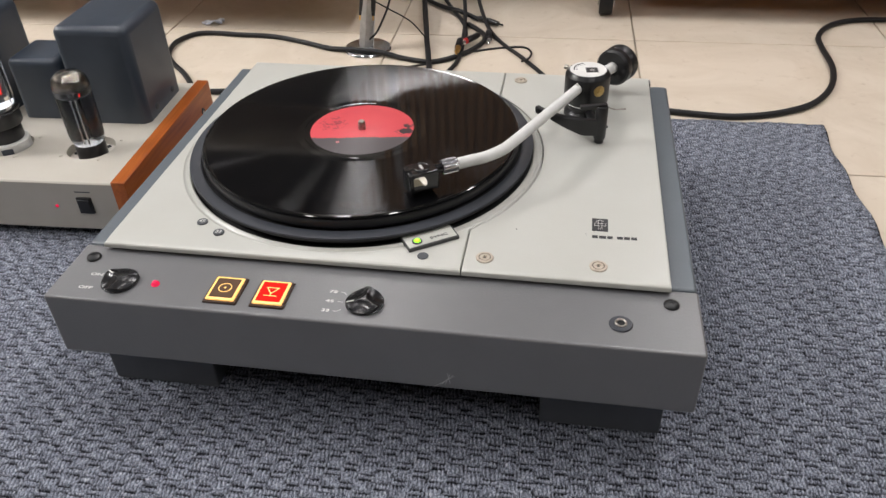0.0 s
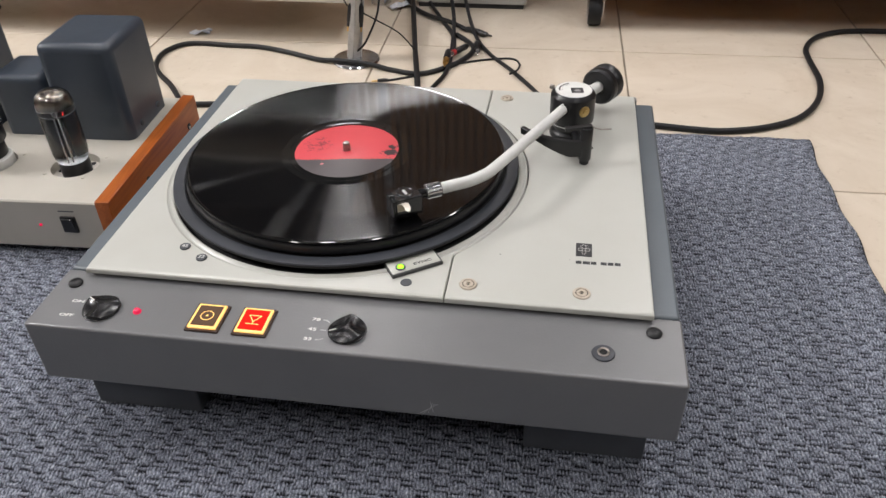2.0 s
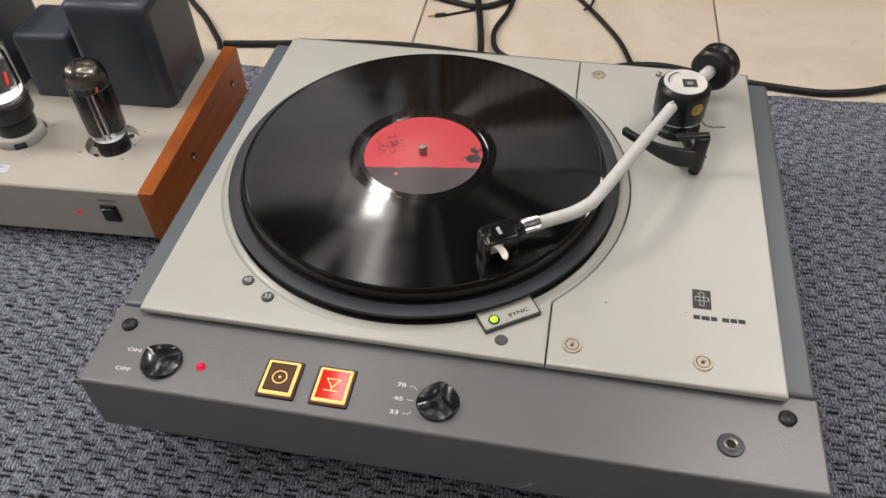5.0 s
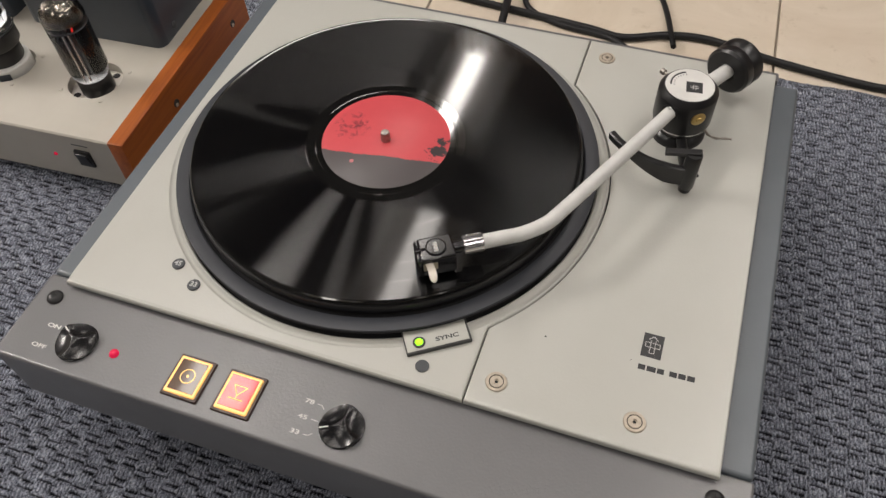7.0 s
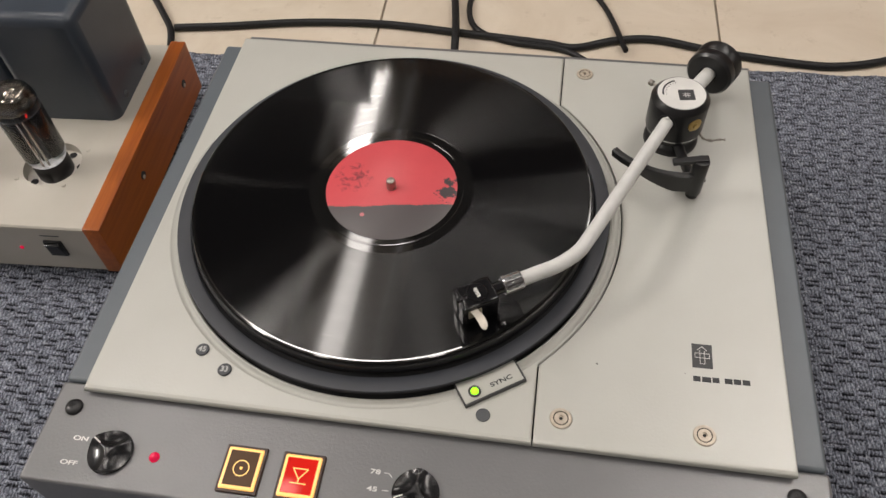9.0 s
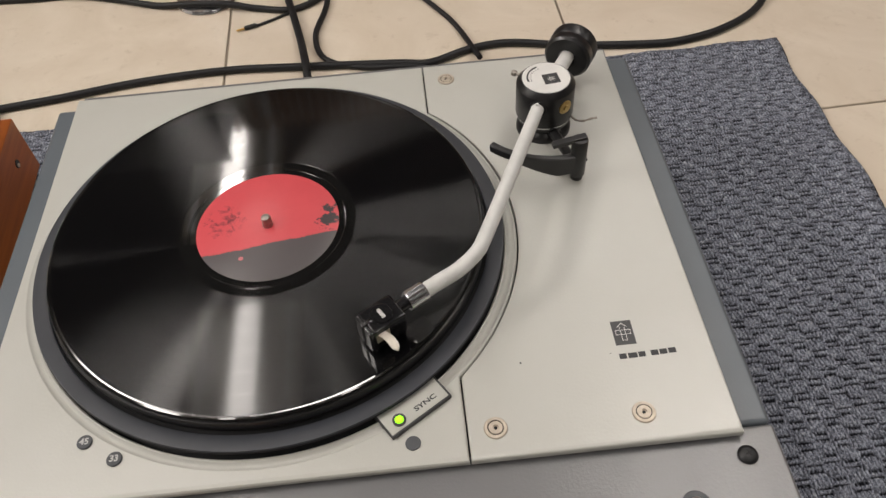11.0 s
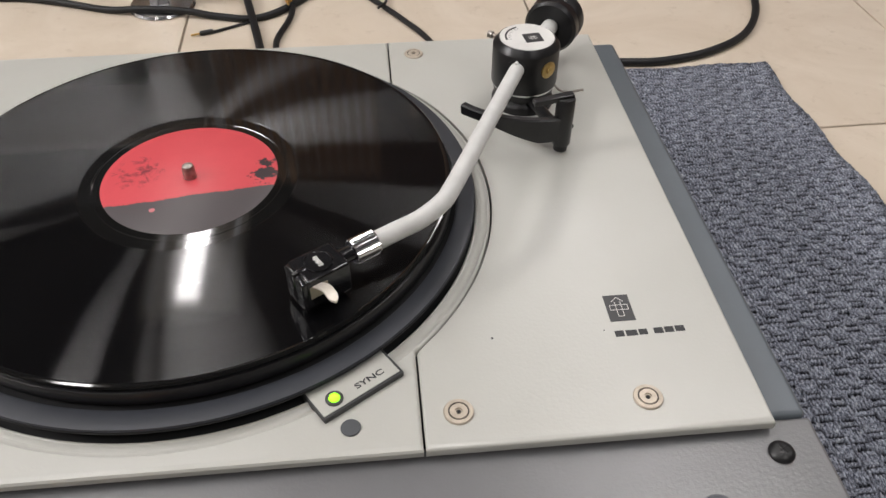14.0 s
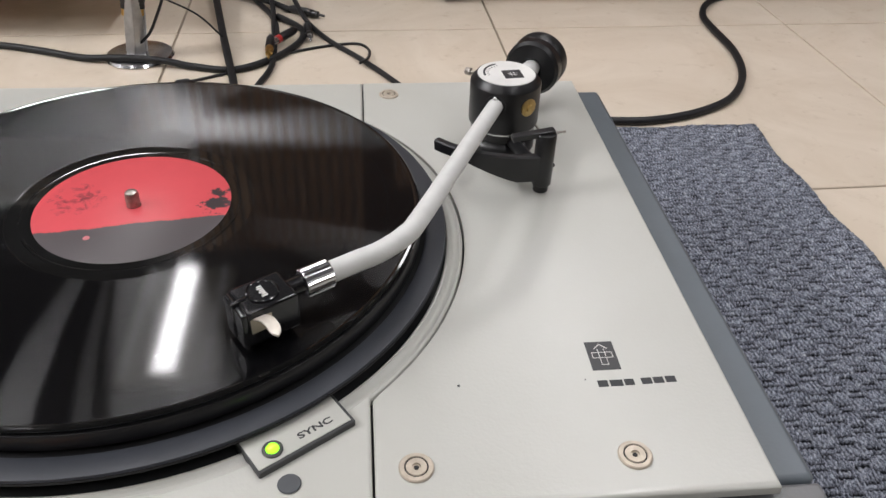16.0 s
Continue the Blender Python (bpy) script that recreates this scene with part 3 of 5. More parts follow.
# black ring on the well's floor, in place of shade beside the platter
in_table("well_floor_shade", lathe([(0.1500, 0.1262), (0.1649, 0.1262), (0.1649, 0.1268), (0.1500, 0.1268)], 96), M_DARK)
in_table("spindle", lathe([(0, 0.1486), (0.0036, 0.1486), (0.0036, 0.1575), (0.0031, 0.1592), (0.0018, 0.1601), (0, 0.1603)], 24), M_STEEL, "steel centre spindle")

# ---- record ----
record = thing("vinyl_record", "black vinyl record with red and grey paper label on platter", "record", (0, 0, 0.1487))
record.rotation_euler.z = radians(-60)
GAPS = (0.1335, 0.1185, 0.1035, 0.0890, 0.0745)


def record_disc():
    prof = [(0.0037, 0.0), (0.149, 0.0), (0.1506, 0.0007), (0.1507, 0.0014), (0.1500, 0.0021), (0.1488, 0.0023), (0.1478, 0.0021)]
    for g in GAPS:
        prof += [(g + 0.0004, 0.0021), (g + 0.0002, 0.0021), (g - 0.0002, 0.0021), (g - 0.0004, 0.0021)]
    prof += [(0.0625, 0.0021), (0.0622, 0.00205), (0.0560, 0.00205), (0.0556, 0.0021), (0.0548, 0.0021), (0.0544, 0.00205), (0.0508, 0.00205), (0.0037, 0.00205), (0.0037, 0.0)]
    return lathe(prof, 192)


disc_ob = mesh_ob("disc", record_disc(), M_VINYL, record, "black grooved vinyl disc", True, 4)
disc_ob.data.materials.append(M_VINYL_SMOOTH)
for poly in disc_ob.data.polygons:
    r = math.hypot(poly.center.x, poly.center.y)
    if r > 0.1478 or r < 0.0622 or any(abs(r - g) < 0.0002 for g in GAPS):
        poly.material_index = 1
part("paper_label", lathe([(0.0037, 0.0019), (0.0494, 0.0019), (0.0500, 0.0022), (0.0496, 0.0024), (0.0037, 0.0024)], 96), M_LABEL, record, "red paper label with torn grey field and black print")
part("label_mark", disc(0.0017, 0.0024, 0.00252, 0.0001, 16, Matrix.Translation((0.0164, -0.0290, 0))), surface("pink_mark", (0.62, 0.2, 0.22), 0.5), record, "small pink printed mark")


# ---- deck fittings ----
def hex_bolt(x, y):
    b = in_table("bolt", lathe([(0, DECK), (0.0070, DECK), (0.0071, DECK + 0.0006), (0.0066, DECK + 0.0012), (0.0050, DECK + 0.0013), (0.0047, DECK + 0.0006), (0.0044, DECK + 0.0006), (0.0041, DECK + 0.0013),
                            (0.0018, DECK + 0.0013), (0.0016, DECK + 0.0004), (0, DECK + 0.0004)], 32, Matrix.Translation((x, y, 0))), M_NICKEL, "nickel countersunk bolt in cup washer")
    part("socket", disc(0.0012, DECK + 0.0003, DECK + 0.0006, 0.0001, 6, Matrix.Translation((x, y, 0))), M_DARK, b)
    part("ring_gap", lathe([(0.0042, DECK + 0.0006), (0.0049, DECK + 0.0006), (0.0049, DECK + 0.0009), (0.0042, DECK + 0.0009)], 32, Matrix.Translation((x, y, 0))), M_DARK, b)


for bx, by in ((0.1385, -0.1628), (0.2272, -0.1628), (0.1405, 0.1665)):
    hex_bolt(bx, by)


def number_screw(x, y, text):
    s = in_table("speed_trimmer", lathe([(0, DECK), (0.0046, DECK), (0.0047, DECK + 0.0008), (0.0042, DECK + 0.0014), (0, DECK + 0.0014)], 28, Matrix.Translation((x, y, 0))), M_LIDGREY, "dark grey trimmer cap with number")
    lettering("number", text, 0.0056, Matrix.Translation((x, y, DECK + 0.00148)), M_APPL, s)


number_screw(-0.107, -0.1435, "45")
number_screw(-0.087, -0.1565, "33")
in_table("hole_plug", disc(0.0046, DECK, DECK + 0.0008, 0.0003, 28, Matrix.Translation((0.0893, -0.1668, 0))), M_LIDGREY, "dark grey round hole plug")

# sync indicator: a raised tag lying across the rim of the well
tag_m = Matrix.Translation((0.0905, -0.1425, DECK)) @ Matrix.Rotation(math.atan2(0.0245, 0.0375), 4, "Z")
tag = in_table("sync_indicator", moved(box(-0.0222, 0.0222, -0.0108, 0.0108, -0.003, 0.0030, 0.0005, 1), tag_m), M_TAGSIDE, "raised indicator tag with dark edges")
part("face_plate", moved(box(-0.0215, 0.0207, -0.0096, 0.0106, 0.0030, 0.0036, 0.0003, 1), tag_m), M_DECK, tag, "beige face plate")
part("led_ring", lathe([(0.0024, 0.0036), (0.0042, 0.0036), (0.0042, 0.0043), (0.0034, 0.0048), (0.0024, 0.0043)], 28, tag_m @ Matrix.Translation((-0.0125, -0.0040, 0))), M_TAGSIDE, tag)
part("led", lathe([(0, 0.0032), (0.0028, 0.0032), (0.0028, 0.0043), (0.0022, 0.0054), (0.0012, 0.0060), (0, 0.0062)], 24, tag_m @ Matrix.Translation((-0.0125, -0.0040, 0))), M_LEDG, tag, "lit green lamp")
lettering("lettering", "SYNC", 0.0043, tag_m @ Matrix.Translation((0.0066, -0.0046, 0.00365)), M_INK, tag, 1.45)

# maker's badge and model plate, drawn as plain shapes
badge = in_table("badge", box(0.2218, 0.2350, -0.1152, -0.0972, DECK, DECK + 0.00025), M_LOGO, "black rectangular badge with pale outline emblem", False)


def bar(x0, x1, y0, y1, z, material, parent, name="bar"):
    return part(name, box(x0, x1, y0, y1, z, z + 0.00012), material, parent, "", False)


bz = DECK + 0.00025
for bx0, bx1, by0, by1 in ((0.2238, 0.2330, -0.1078, -0.1075), (0.2238, 0.2330, -0.1044, -0.1041), (0.2236, 0.2239, -0.1078, -0.1041), (0.2330, 0.2333, -0.1078, -0.1041),
                           (0.2268, 0.2271, -0.1120, -0.1020), (0.2298, 0.2301, -0.1120, -0.1020), (0.2268, 0.2301, -0.1122, -0.1119)):
    bar(bx0, bx1, by0, by1, bz, M_WHITE, badge, "outline")
for sgn in (-1, 1):
    part("outline", moved(box(-0.0022, 0.0022, -0.00018, 0.00018, 0, 0.00012), Matrix.Translation((0.22845 + sgn * 0.0015, -0.1004, bz)) @ Matrix.Rotation(-sgn * 0.75, 4, "Z")), M_WHITE, badge, "", False)
plate_bars = in_table("model_marking", box(0.2220, 0.2266, -0.12525, -0.1215, DECK, DECK + 0.0002), M_INK, "row of black printed bars", False)
for k, (a, b) in enumerate(((0.2276, 0.2334), (0.2342, 0.2386), (0.2420, 0.2468), (0.2476, 0.2523), (0.2532, 0.2580))):
    bar(a, b, -0.12525 + 0.0002 * k, -0.1215 + 0.0002 * k, DECK, M_INK, plate_bars)
in_table("paint_chip", disc(0.0007, DECK, DECK + 0.0002, 0.00005, 7, Matrix.Translation((0.160, -0.1205, 0))), M_INK, "tiny dark chip in the paint")
in_table("paint_chip", disc(0.0004, DECK, DECK + 0.0002, 0.00005, 6, Matrix.Translation((0.217, -0.1205, 0))), M_INK, "tiny dark chip in the paint")


# ---- control panel ----
def cross_screw(x, y):
    s = in_table("screw", lathe([(0, TOP), (0.0058, TOP), (0.0059, TOP + 0.0010), (0.0050, TOP + 0.0024), (0.0030, TOP + 0.0032), (0, TOP + 0.0034)], 28, Matrix.Translation((x, y, 0))), M_BLACK, "black cross-head screw")
    for a in (0.4, 0.4 + math.pi / 2):
        part("slot", moved(box(-0.0022, 0.0022, -0.0004, 0.0004, 0.0031, 0.0036), Matrix.Translation((x, y, TOP)) @ Matrix.Rotation(a, 4, "Z")), M_DARK, s, "", False)


cross_screw(-0.183, -0.1925)
cross_screw(0.2815, -0.1925)


def knob(x, y, turn):
    """Round knob with a scooped face, so that three ridges meet in the middle; one carries the pointer line."""
    m = Matrix.Translation((x, y, TOP)) @ Matrix.Rotation(turn, 4, "Z")
    k = in_table("knob", lathe([(0, 0.0002), (0.0146, 0.0002), (0.0148, 0.0005), (0.0148, 0.0010), (0.0144, 0.0013), (0, 0.0013)], 56, m), M_KNOB, "glossy black rotary knob with three ridges")
    bm, nr, na = bmesh.new(), 28, 120
    rows = []
    for i in range(1, nr + 1):
        r = 0.0143 * i / nr
        row = []
        for j in range(na):
            th = 2 * math.pi * j / na
            x2, y2, z = r * math.cos(th), r * math.sin(th), 0.0056 - 0.0006 * (r / 0.0143) ** 2
            total = math.exp(-z / 0.00025)
            for q in (1, 3, 5):  # a dish between each two ridges
                d = math.hypot(x2 - 0.0165 * math.cos(q * math.pi / 3), y2 - 0.0165 * math.sin(q * math.pi / 3))
                total += math.exp(-(0.0022 + 0.0037 * (d / 0.0148) ** 3) / 0.00025)
            row.append(bm.verts.new((x2, y2, -0.00025 * math.log(total))))
        rows.append(row)
    mid, foot = bm.verts.new((0, 0, 0.0055)), [bm.verts.new((v.co.x, v.co.y, 0.0010)) for v in rows[-1]]
    for j in range(na):
        bm.faces.new((mid, rows[0][j], rows[0][(j + 1) % na]))
    for p, q in zip(rows + [foot], rows[1:] + [foot]):
        if p is not q:
            for j in range(na):
                bm.faces.new((p[j], q[j], q[(j + 1) % na], p[(j + 1) % na]))
    mesh_ob("grip", moved(bm, m), M_KNOB, k, "three-ridged grip with scooped dishes", True, 60)
    part("pointer_line", moved(box(0.0080, 0.0138, -0.0004, 0.0004, 0.0040, 0.0056), m), M_WHITE, k, "white pointer line", False)


knob(-0.1455, -0.2196, radians(150))
knob(0.0540, -0.2196, radians(207))
in_table("power_led", lathe([(0, TOP), (0.0034, TOP), (0.0034, TOP + 0.0006), (0.0029, TOP + 0.0010), (0.0028, TOP + 0.0018), (0.0018, TOP + 0.0030), (0, TOP + 0.0034)], 24, Matrix.Translation((-0.1160, -0.2190, 0))), M_LEDR, "lit red power lamp")


def button(x0, x1, y0, y1, face, icon):
    b = in_table("push_button", box(x0, x1, y0, y1, TOP - 0.001, TOP + 0.0017, 0.0006, 1), M_BEZEL, "illuminated push button in a dark brown bezel")
    part("cap", box(x0 + 0.0019, x1 - 0.0019, y0 + 0.0019, y1 - 0.0019, TOP + 0.0013, TOP + 0.0032, 0.0010, 2), M_AMBER, b, "glowing amber cap")
    part("window", box(x0 + 0.0040, x1 - 0.0040, y0 + 0.0042, y1 - 0.0040, TOP + 0.0031, TOP + 0.0035, 0.0002, 1), face, b, "printed window")
    cx, cy, z = (x0 + x1) / 2, (y0 + y1) / 2, TOP + 0.0035
    if icon == "ring":
        part("symbol", lathe([(0.0046, z), (0.0053, z), (0.0053, z + 0.0002), (0.0046, z + 0.0002)], 40, Matrix.Translation((cx, cy, 0))), M_AMBER, b, "amber ring symbol")
        part("symbol", disc(0.0010, z, z + 0.0002, 0.00005, 12, Matrix.Translation((cx, cy, 0))), M_AMBER, b)
    else:
        def stroke(a, c):
            d = Vector(c) - Vector(a)
            m = Matrix.Translation(((a[0] + c[0]) / 2 + cx, (a[1] + c[1]) / 2 + cy, z)) @ Matrix.Rotation(math.atan2(d.y, d.x), 4, "Z")
            part("symbol", moved(box(-d.length / 2, d.length / 2, -0.00035, 0.00035, 0, 0.0002), m), M_AMBER, b, "", False)
        for a, c in (((-0.0048, 0.0045), (0.0048, 0.0045)), ((-0.0048, 0.0045), (0, -0.0022)), ((0.0048, 0.0045), (0, -0.0022)), ((-0.0052, -0.0048), (0.0052, -0.0048)), ((0, -0.0022), (0, -0.0048))):
            stroke(a, c)


button(-0.0705, -0.0435, -0.2350, -0.2042, M_BTNDARK, "ring")
button(-0.0330, -0.0055, -0.2350, -0.2042, M_BTNRED, "triangle")
jack_m = Matrix.Translation((0.2440, -0.2185, 0))
jack = in_table("socket", lathe([(0, TOP), (0.0083, TOP), (0.0085, TOP + 0.0008), (0.0080, TOP + 0.0014), (0.0046, TOP + 0.0016), (0.0046, TOP + 0.0006), (0, TOP + 0.0006)], 36, jack_m), M_PLATTER, "round phone socket with dark collar")
part("sleeve", lathe([(0.0028, TOP + 0.0004), (0.0045, TOP + 0.0004), (0.0045, TOP + 0.0024), (0.0039, TOP + 0.0028), (0.0028, TOP + 0.0020)], 28, jack_m), M_STEEL, jack, "worn metal sleeve")
part("bore", disc(0.0028, TOP + 0.0005, TOP + 0.0009, 0.0001, 20, jack_m), M_DARK, jack)


def mark(text, x, y, size, stretch=1.6):
    lettering("marking", text, size, Matrix.Translation((x, y - 0.002, TOP + 0.00006)), M_WHITE, turntable, stretch)


mark("ON", -0.1692, -0.2110, 0.0042)
mark("OFF", -0.1703, -0.2275, 0.0042)
mark("78", 0.0268, -0.2075, 0.0042)
mark("45", 0.0268, -0.2185, 0.0042)
mark("33", 0.0262, -0.2292, 0.0042)
for pts in (((0.0325, -0.2075), (0.0355, -0.2075), (0.0378, -0.2098)), ((0.0330, -0.2185), (0.0372, -0.2185)), ((0.0320, -0.2292), (0.0350, -0.2292), (0.0376, -0.2272))):
    in_table("tick_mark", sweep([(x, y - 0.002, TOP + 0.00005) for x, y in pts], 0.00028, 4, 1, False), M_WHITE, "", False)

# ---- tonearm ----
PIV = Vector((0.2122, 0.0957, 0))
base = in_table("tonearm_base", lathe([(0, DECK), (0.0215, DECK), (0.0215, 0.1345), (0.0200, 0.1365), (0.0175, 0.1385), (0.0175, 0.1420), (0.0208, 0.1428), (0.0208, 0.1455), (0, 0.1455)], 56, Matrix.Translation(PIV)), M_BLACK, "black tonearm base and pillar")


def arm_part(name, bm, material, label="", smooth=True):
    return part(name, bm, material, base, label, smooth)


arm_part("housing", lathe([(0, 0.1468), (0.0208, 0.1468), (0.0222, 0.1476), (0.0225, 0.1490), (0.0225, 0.1745), (0.0222, 0.1752), (0.0190, 0.1790), (0, 0.1790)], 72, Matrix.Translation(PIV)), M_BLACK, "black cylindrical bearing housing")
arm_part("trim_ring", lathe([(0.0195, 0.1455), (0.0212, 0.1455), (0.0214, 0.1462), (0.0212, 0.1469), (0.0195, 0.1469)], 64, Matrix.Translation(PIV)), M_CHROME, "thin bright ring")
arm_part("cap", disc(0.0183, 0.1789, 0.1795, 0.0002, 64, Matrix.Translation(PIV)), M_WHITE, "white scale disc")
arm_part("emblem", moved(box(-0.0060, 0.0060, -0.0058, 0.0058, 0.1795, 0.1797), Matrix.Translation(PIV + Vector((0.0035, -0.0020, 0))) @ Matrix.Rotation(0.12, 4, "Z")), M_LOGO, "black square emblem", False)
for a, b, c, d in ((-0.0030, 0.0030, 0.0008, 0.0012), (-0.0030, 0.0030, -0.0012, -0.0008), (-0.0012, -0.0008, -0.0028, 0.0024), (0.0008, 0.0012, -0.0028, 0.0024)):
    arm_part("emblem_line", moved(box(a, b, c, d, 0.1797, 0.1798), Matrix.Translation(PIV + Vector((0.0035, -0.0020, 0))) @ Matrix.Rotation(0.12, 4, "Z")), M_WHITE, "", False)
arm_part("scale_slot", sweep([(PIV.x + 0.0142 * math.cos(t), PIV.y + 0.0142 * math.sin(t), 0.1793) for t in (radians(112 + 9 * i) for i in range(10))], 0.00075, 6, 2), M_INK, "black curved slot")
for i in range(8):
    t = radians(112 + 11.5 * i)
    arm_part("scale_tick", moved(box(-0.0007, 0.0007, -0.0002, 0.0002, 0.1795, 0.1796), Matrix.Translation(PIV + Vector((0.0118 * math.cos(t), 0.0118 * math.sin(t), 0))) @ Matrix.Rotation(t, 4, "Z")), M_INK, "", False)

arm_dir = Vector((-0.4225, -0.9064, 0))
bend = Vector((0.1365, -0.0655, 0.1690))
ELBOW = Vector((0.1412, -0.0605, 0.1697))
head = Vector((-0.850, -0.527, 0))
side = Vector((0.527, -0.850, 0))
root = Vector((PIV.x, PIV.y, 0.1668)) + arm_dir * 0.015
arm_part("arm_tube", sweep([root, root + (ELBOW - root) * 0.5, ELBOW - (ELBOW - root).normalized() * 0.016, ELBOW + Vector((-0.0012, 0.0008, 0)), bend + head * 0.010, bend + head * 0.024, bend + head * 0.038], 0.0050, 20, 8), M_SILVER, "pale silver bent arm tube")
arm_part("arm_root", sweep([root - arm_dir * 0.002, root + arm_dir * 0.0078], 0.0068, 24, 1, False), M_DARK, "dark opening for the arm")
arm_part("stop_pin", lathe([(0, 0), (0.0013, 0), (0.0013, 0.0022), (0.0008, 0.0028), (0, 0.0029)], 14, Matrix.Translation(root + arm_dir * 0.009 + Vector((0, 0, 0.0038)))), M_SILVER)


def fluted(r, length, n=11):
    bm = bmesh.new()
    rows = []
    for z, k in ((0, 0.93), (0.0006, 1), (length - 0.0006, 1), (length, 0.93)):
        row = []
        for i in range(n * 4):
            a = 2 * math.pi * i / (n * 4)
            rr = r * k * (0.90 if i % 4 == 0 else 1.0)
            row.append(bm.verts.new((rr * math.cos(a), rr * math.sin(a), z)))
        rows.append(row)
    m = n * 4
    for p, q in zip(rows, rows[1:]):
        for i in range(m):
            bm.faces.new((p[i], p[(i + 1) % m], q[(i + 1) % m], q[i]))
    bm.faces.new(rows[0][::-1]); bm.faces.new(rows[-1])
    return bm


arm_part("collar", moved(fluted(0.0066, 0.0135), aim(bend + head * 0.0370, head)), M_CHROME, "fluted chrome locking collar", False)
arm_part("neck", moved(disc(0.0042, 0, 0.012, 0.0004, 24), aim(bend + head * 0.0500, head)), M_GLOSS, "glossy black headshell neck")

# headshell: deep glossy box with rounded edges, at its own pose along the head direction
HS = Matrix.Translation(bend + head * 0.0735) @ Matrix(((head.x, -side.x, 0, 0), (head.y, -side.y, 0, 0), (0, 0, 1, 0), (0, 0, 0, 1)))
arm_part("headshell", moved(box(-0.0165, 0.0070, -0.0095, 0.0095, -0.0135, 0.0045, 0.0014, 3), HS), M_GLOSS, "glossy black cartridge headshell")
arm_part("headshell_front", moved(box(0.0060, 0.0094, -0.0088, 0.0088, -0.0155, 0.0036, 0.0012, 3), HS), M_GLOSS, "glossy rounded nose")
arm_part("front_rib", moved(box(0.0020, 0.0100, -0.0012, 0.0012, -0.0130, 0.0050, 0.0006, 2), HS), M_GLOSS)
arm_part("medallion", lathe([(0, 0.0046), (0.0070, 0.0046), (0.0070, 0.0052), (0.0064, 0.0055), (0.0060, 0.0051), (0, 0.0051)], 40, HS @ Matrix.Translation((-0.0045, 0, 0))), M_GLOSS, "round medallion")
for k in range(6):
    arm_part("medallion_bar", moved(box(-0.0010, 0.0010 if k % 2 else 0.0016, -0.0036 + 0.00125 * k, -0.0028 + 0.00125 * k, 0.0051, 0.0053), HS @ Matrix.Translation((-0.0045, 0, 0))), M_WHITE, "", False)
lift = bmesh.new()
rows = []
for i in range(15):
    f = i / 14
    yy, zz = -0.0088 - 0.0185 * f, 0.0006 + 0.0066 * math.sin(min(1, f * 1.35) * math.pi / 2) - 0.0022 * max(0, f - 0.55) ** 2 / 0.2
    w = 0.0025 * math.sqrt(max(0.02, 1 - max(0, (f - 0.80) / 0.20) ** 2))
    rows.append([lift.verts.new(p) for p in ((0.0022 - w, yy, zz), (0.0022 + w, yy, zz), (0.0022 + w, yy, zz - 0.0010), (0.0022 - w, yy, zz - 0.0010))])
for p, q in zip(rows, rows[1:]):
    for j in range(4):
        lift.faces.new((p[j], p[(j + 1) % 4], q[(j + 1) % 4], q[j]))
lift.faces.new(rows[0][::-1]); lift.faces.new(rows[-1])
arm_part("finger_lift", moved(lift, HS), M_LIFT, "bent metal finger lift")
arm_part("side_label", moved(box(-0.0035, 0.0060, -0.0098, -0.0094, -0.0066, 0.0008, 0.0001, 1), HS), surface("label_gold", (0.42, 0.37, 0.28), 0.35, 0.5), "small pale metal label")
arm_part("stylus_shoe", moved(box(0.0010, 0.0085, -0.0040, 0.0040, -0.0168, -0.0130, 0.001, 2), HS), M_GLOSS)

# counterweight
cdir = Vector((0.50, 0.866, 0))
arm_part("rear_shaft", sweep([Vector((PIV.x, PIV.y, 0.1645)) + cdir * 0.018, Vector((PIV.x, PIV.y, 0.1622)) + cdir * 0.056], 0.0058, 24, 1, False), M_SILVER, "silver rear shaft")
arm_part("counterweight", lathe([(0, 0.0020), (0.0062, 0.0020), (0.0075, 0.0), (0.0172, 0.0), (0.0192, 0.0020), (0.0195, 0.0085), (0.0191, 0.0091), (0.0195, 0.0097), (0.0195, 0.0205), (0.0178, 0.0225), (0, 0.0225)], 56, aim(Vector((PIV.x, PIV.y, 0.1618)) + cdir * 0.0505, cdir)), M_BLACK, "black rubber-covered counterweight")
sd = Vector((0.53, -0.848, 0))
arm_part("pivot_screw", lathe([(0, -0.001), (0.0056, -0.001), (0.0058, 0.0004), (0.0050, 0.0010), (0.0024, 0.0010), (0.0022, 0.0022), (0, 0.0022)], 32, aim(Vector((PIV.x, PIV.y, 0.1648)) + sd * 0.0223, sd)), M_BRASS, "brass pivot screw")
kd = Vector((-0.80, 0.60, 0))
arm_part("side_pin", lathe([(0, 0), (0.0012, 0), (0.0012, 0.0040), (0.0024, 0.0042), (0.0024, 0.0075), (0, 0.0078)], 16, aim(Vector((PIV.x, PIV.y, 0.1735)) + kd * 0.0215, kd)), M_STEEL, "small steel side pin")
for off in (0, 0.0016):
    arm_part("lead_wire", sweep([(0.2305, 0.0850 + off, 0.1500), (0.2345, 0.0830 + off, 0.1452), (0.2410, 0.0850 - off, 0.1425), (0.2480, 0.0862 + off, 0.1415), (0.2530, 0.0880 - off, 0.1420)], 0.00055, 6, 4), M_STEEL, "thin bare lead wire")

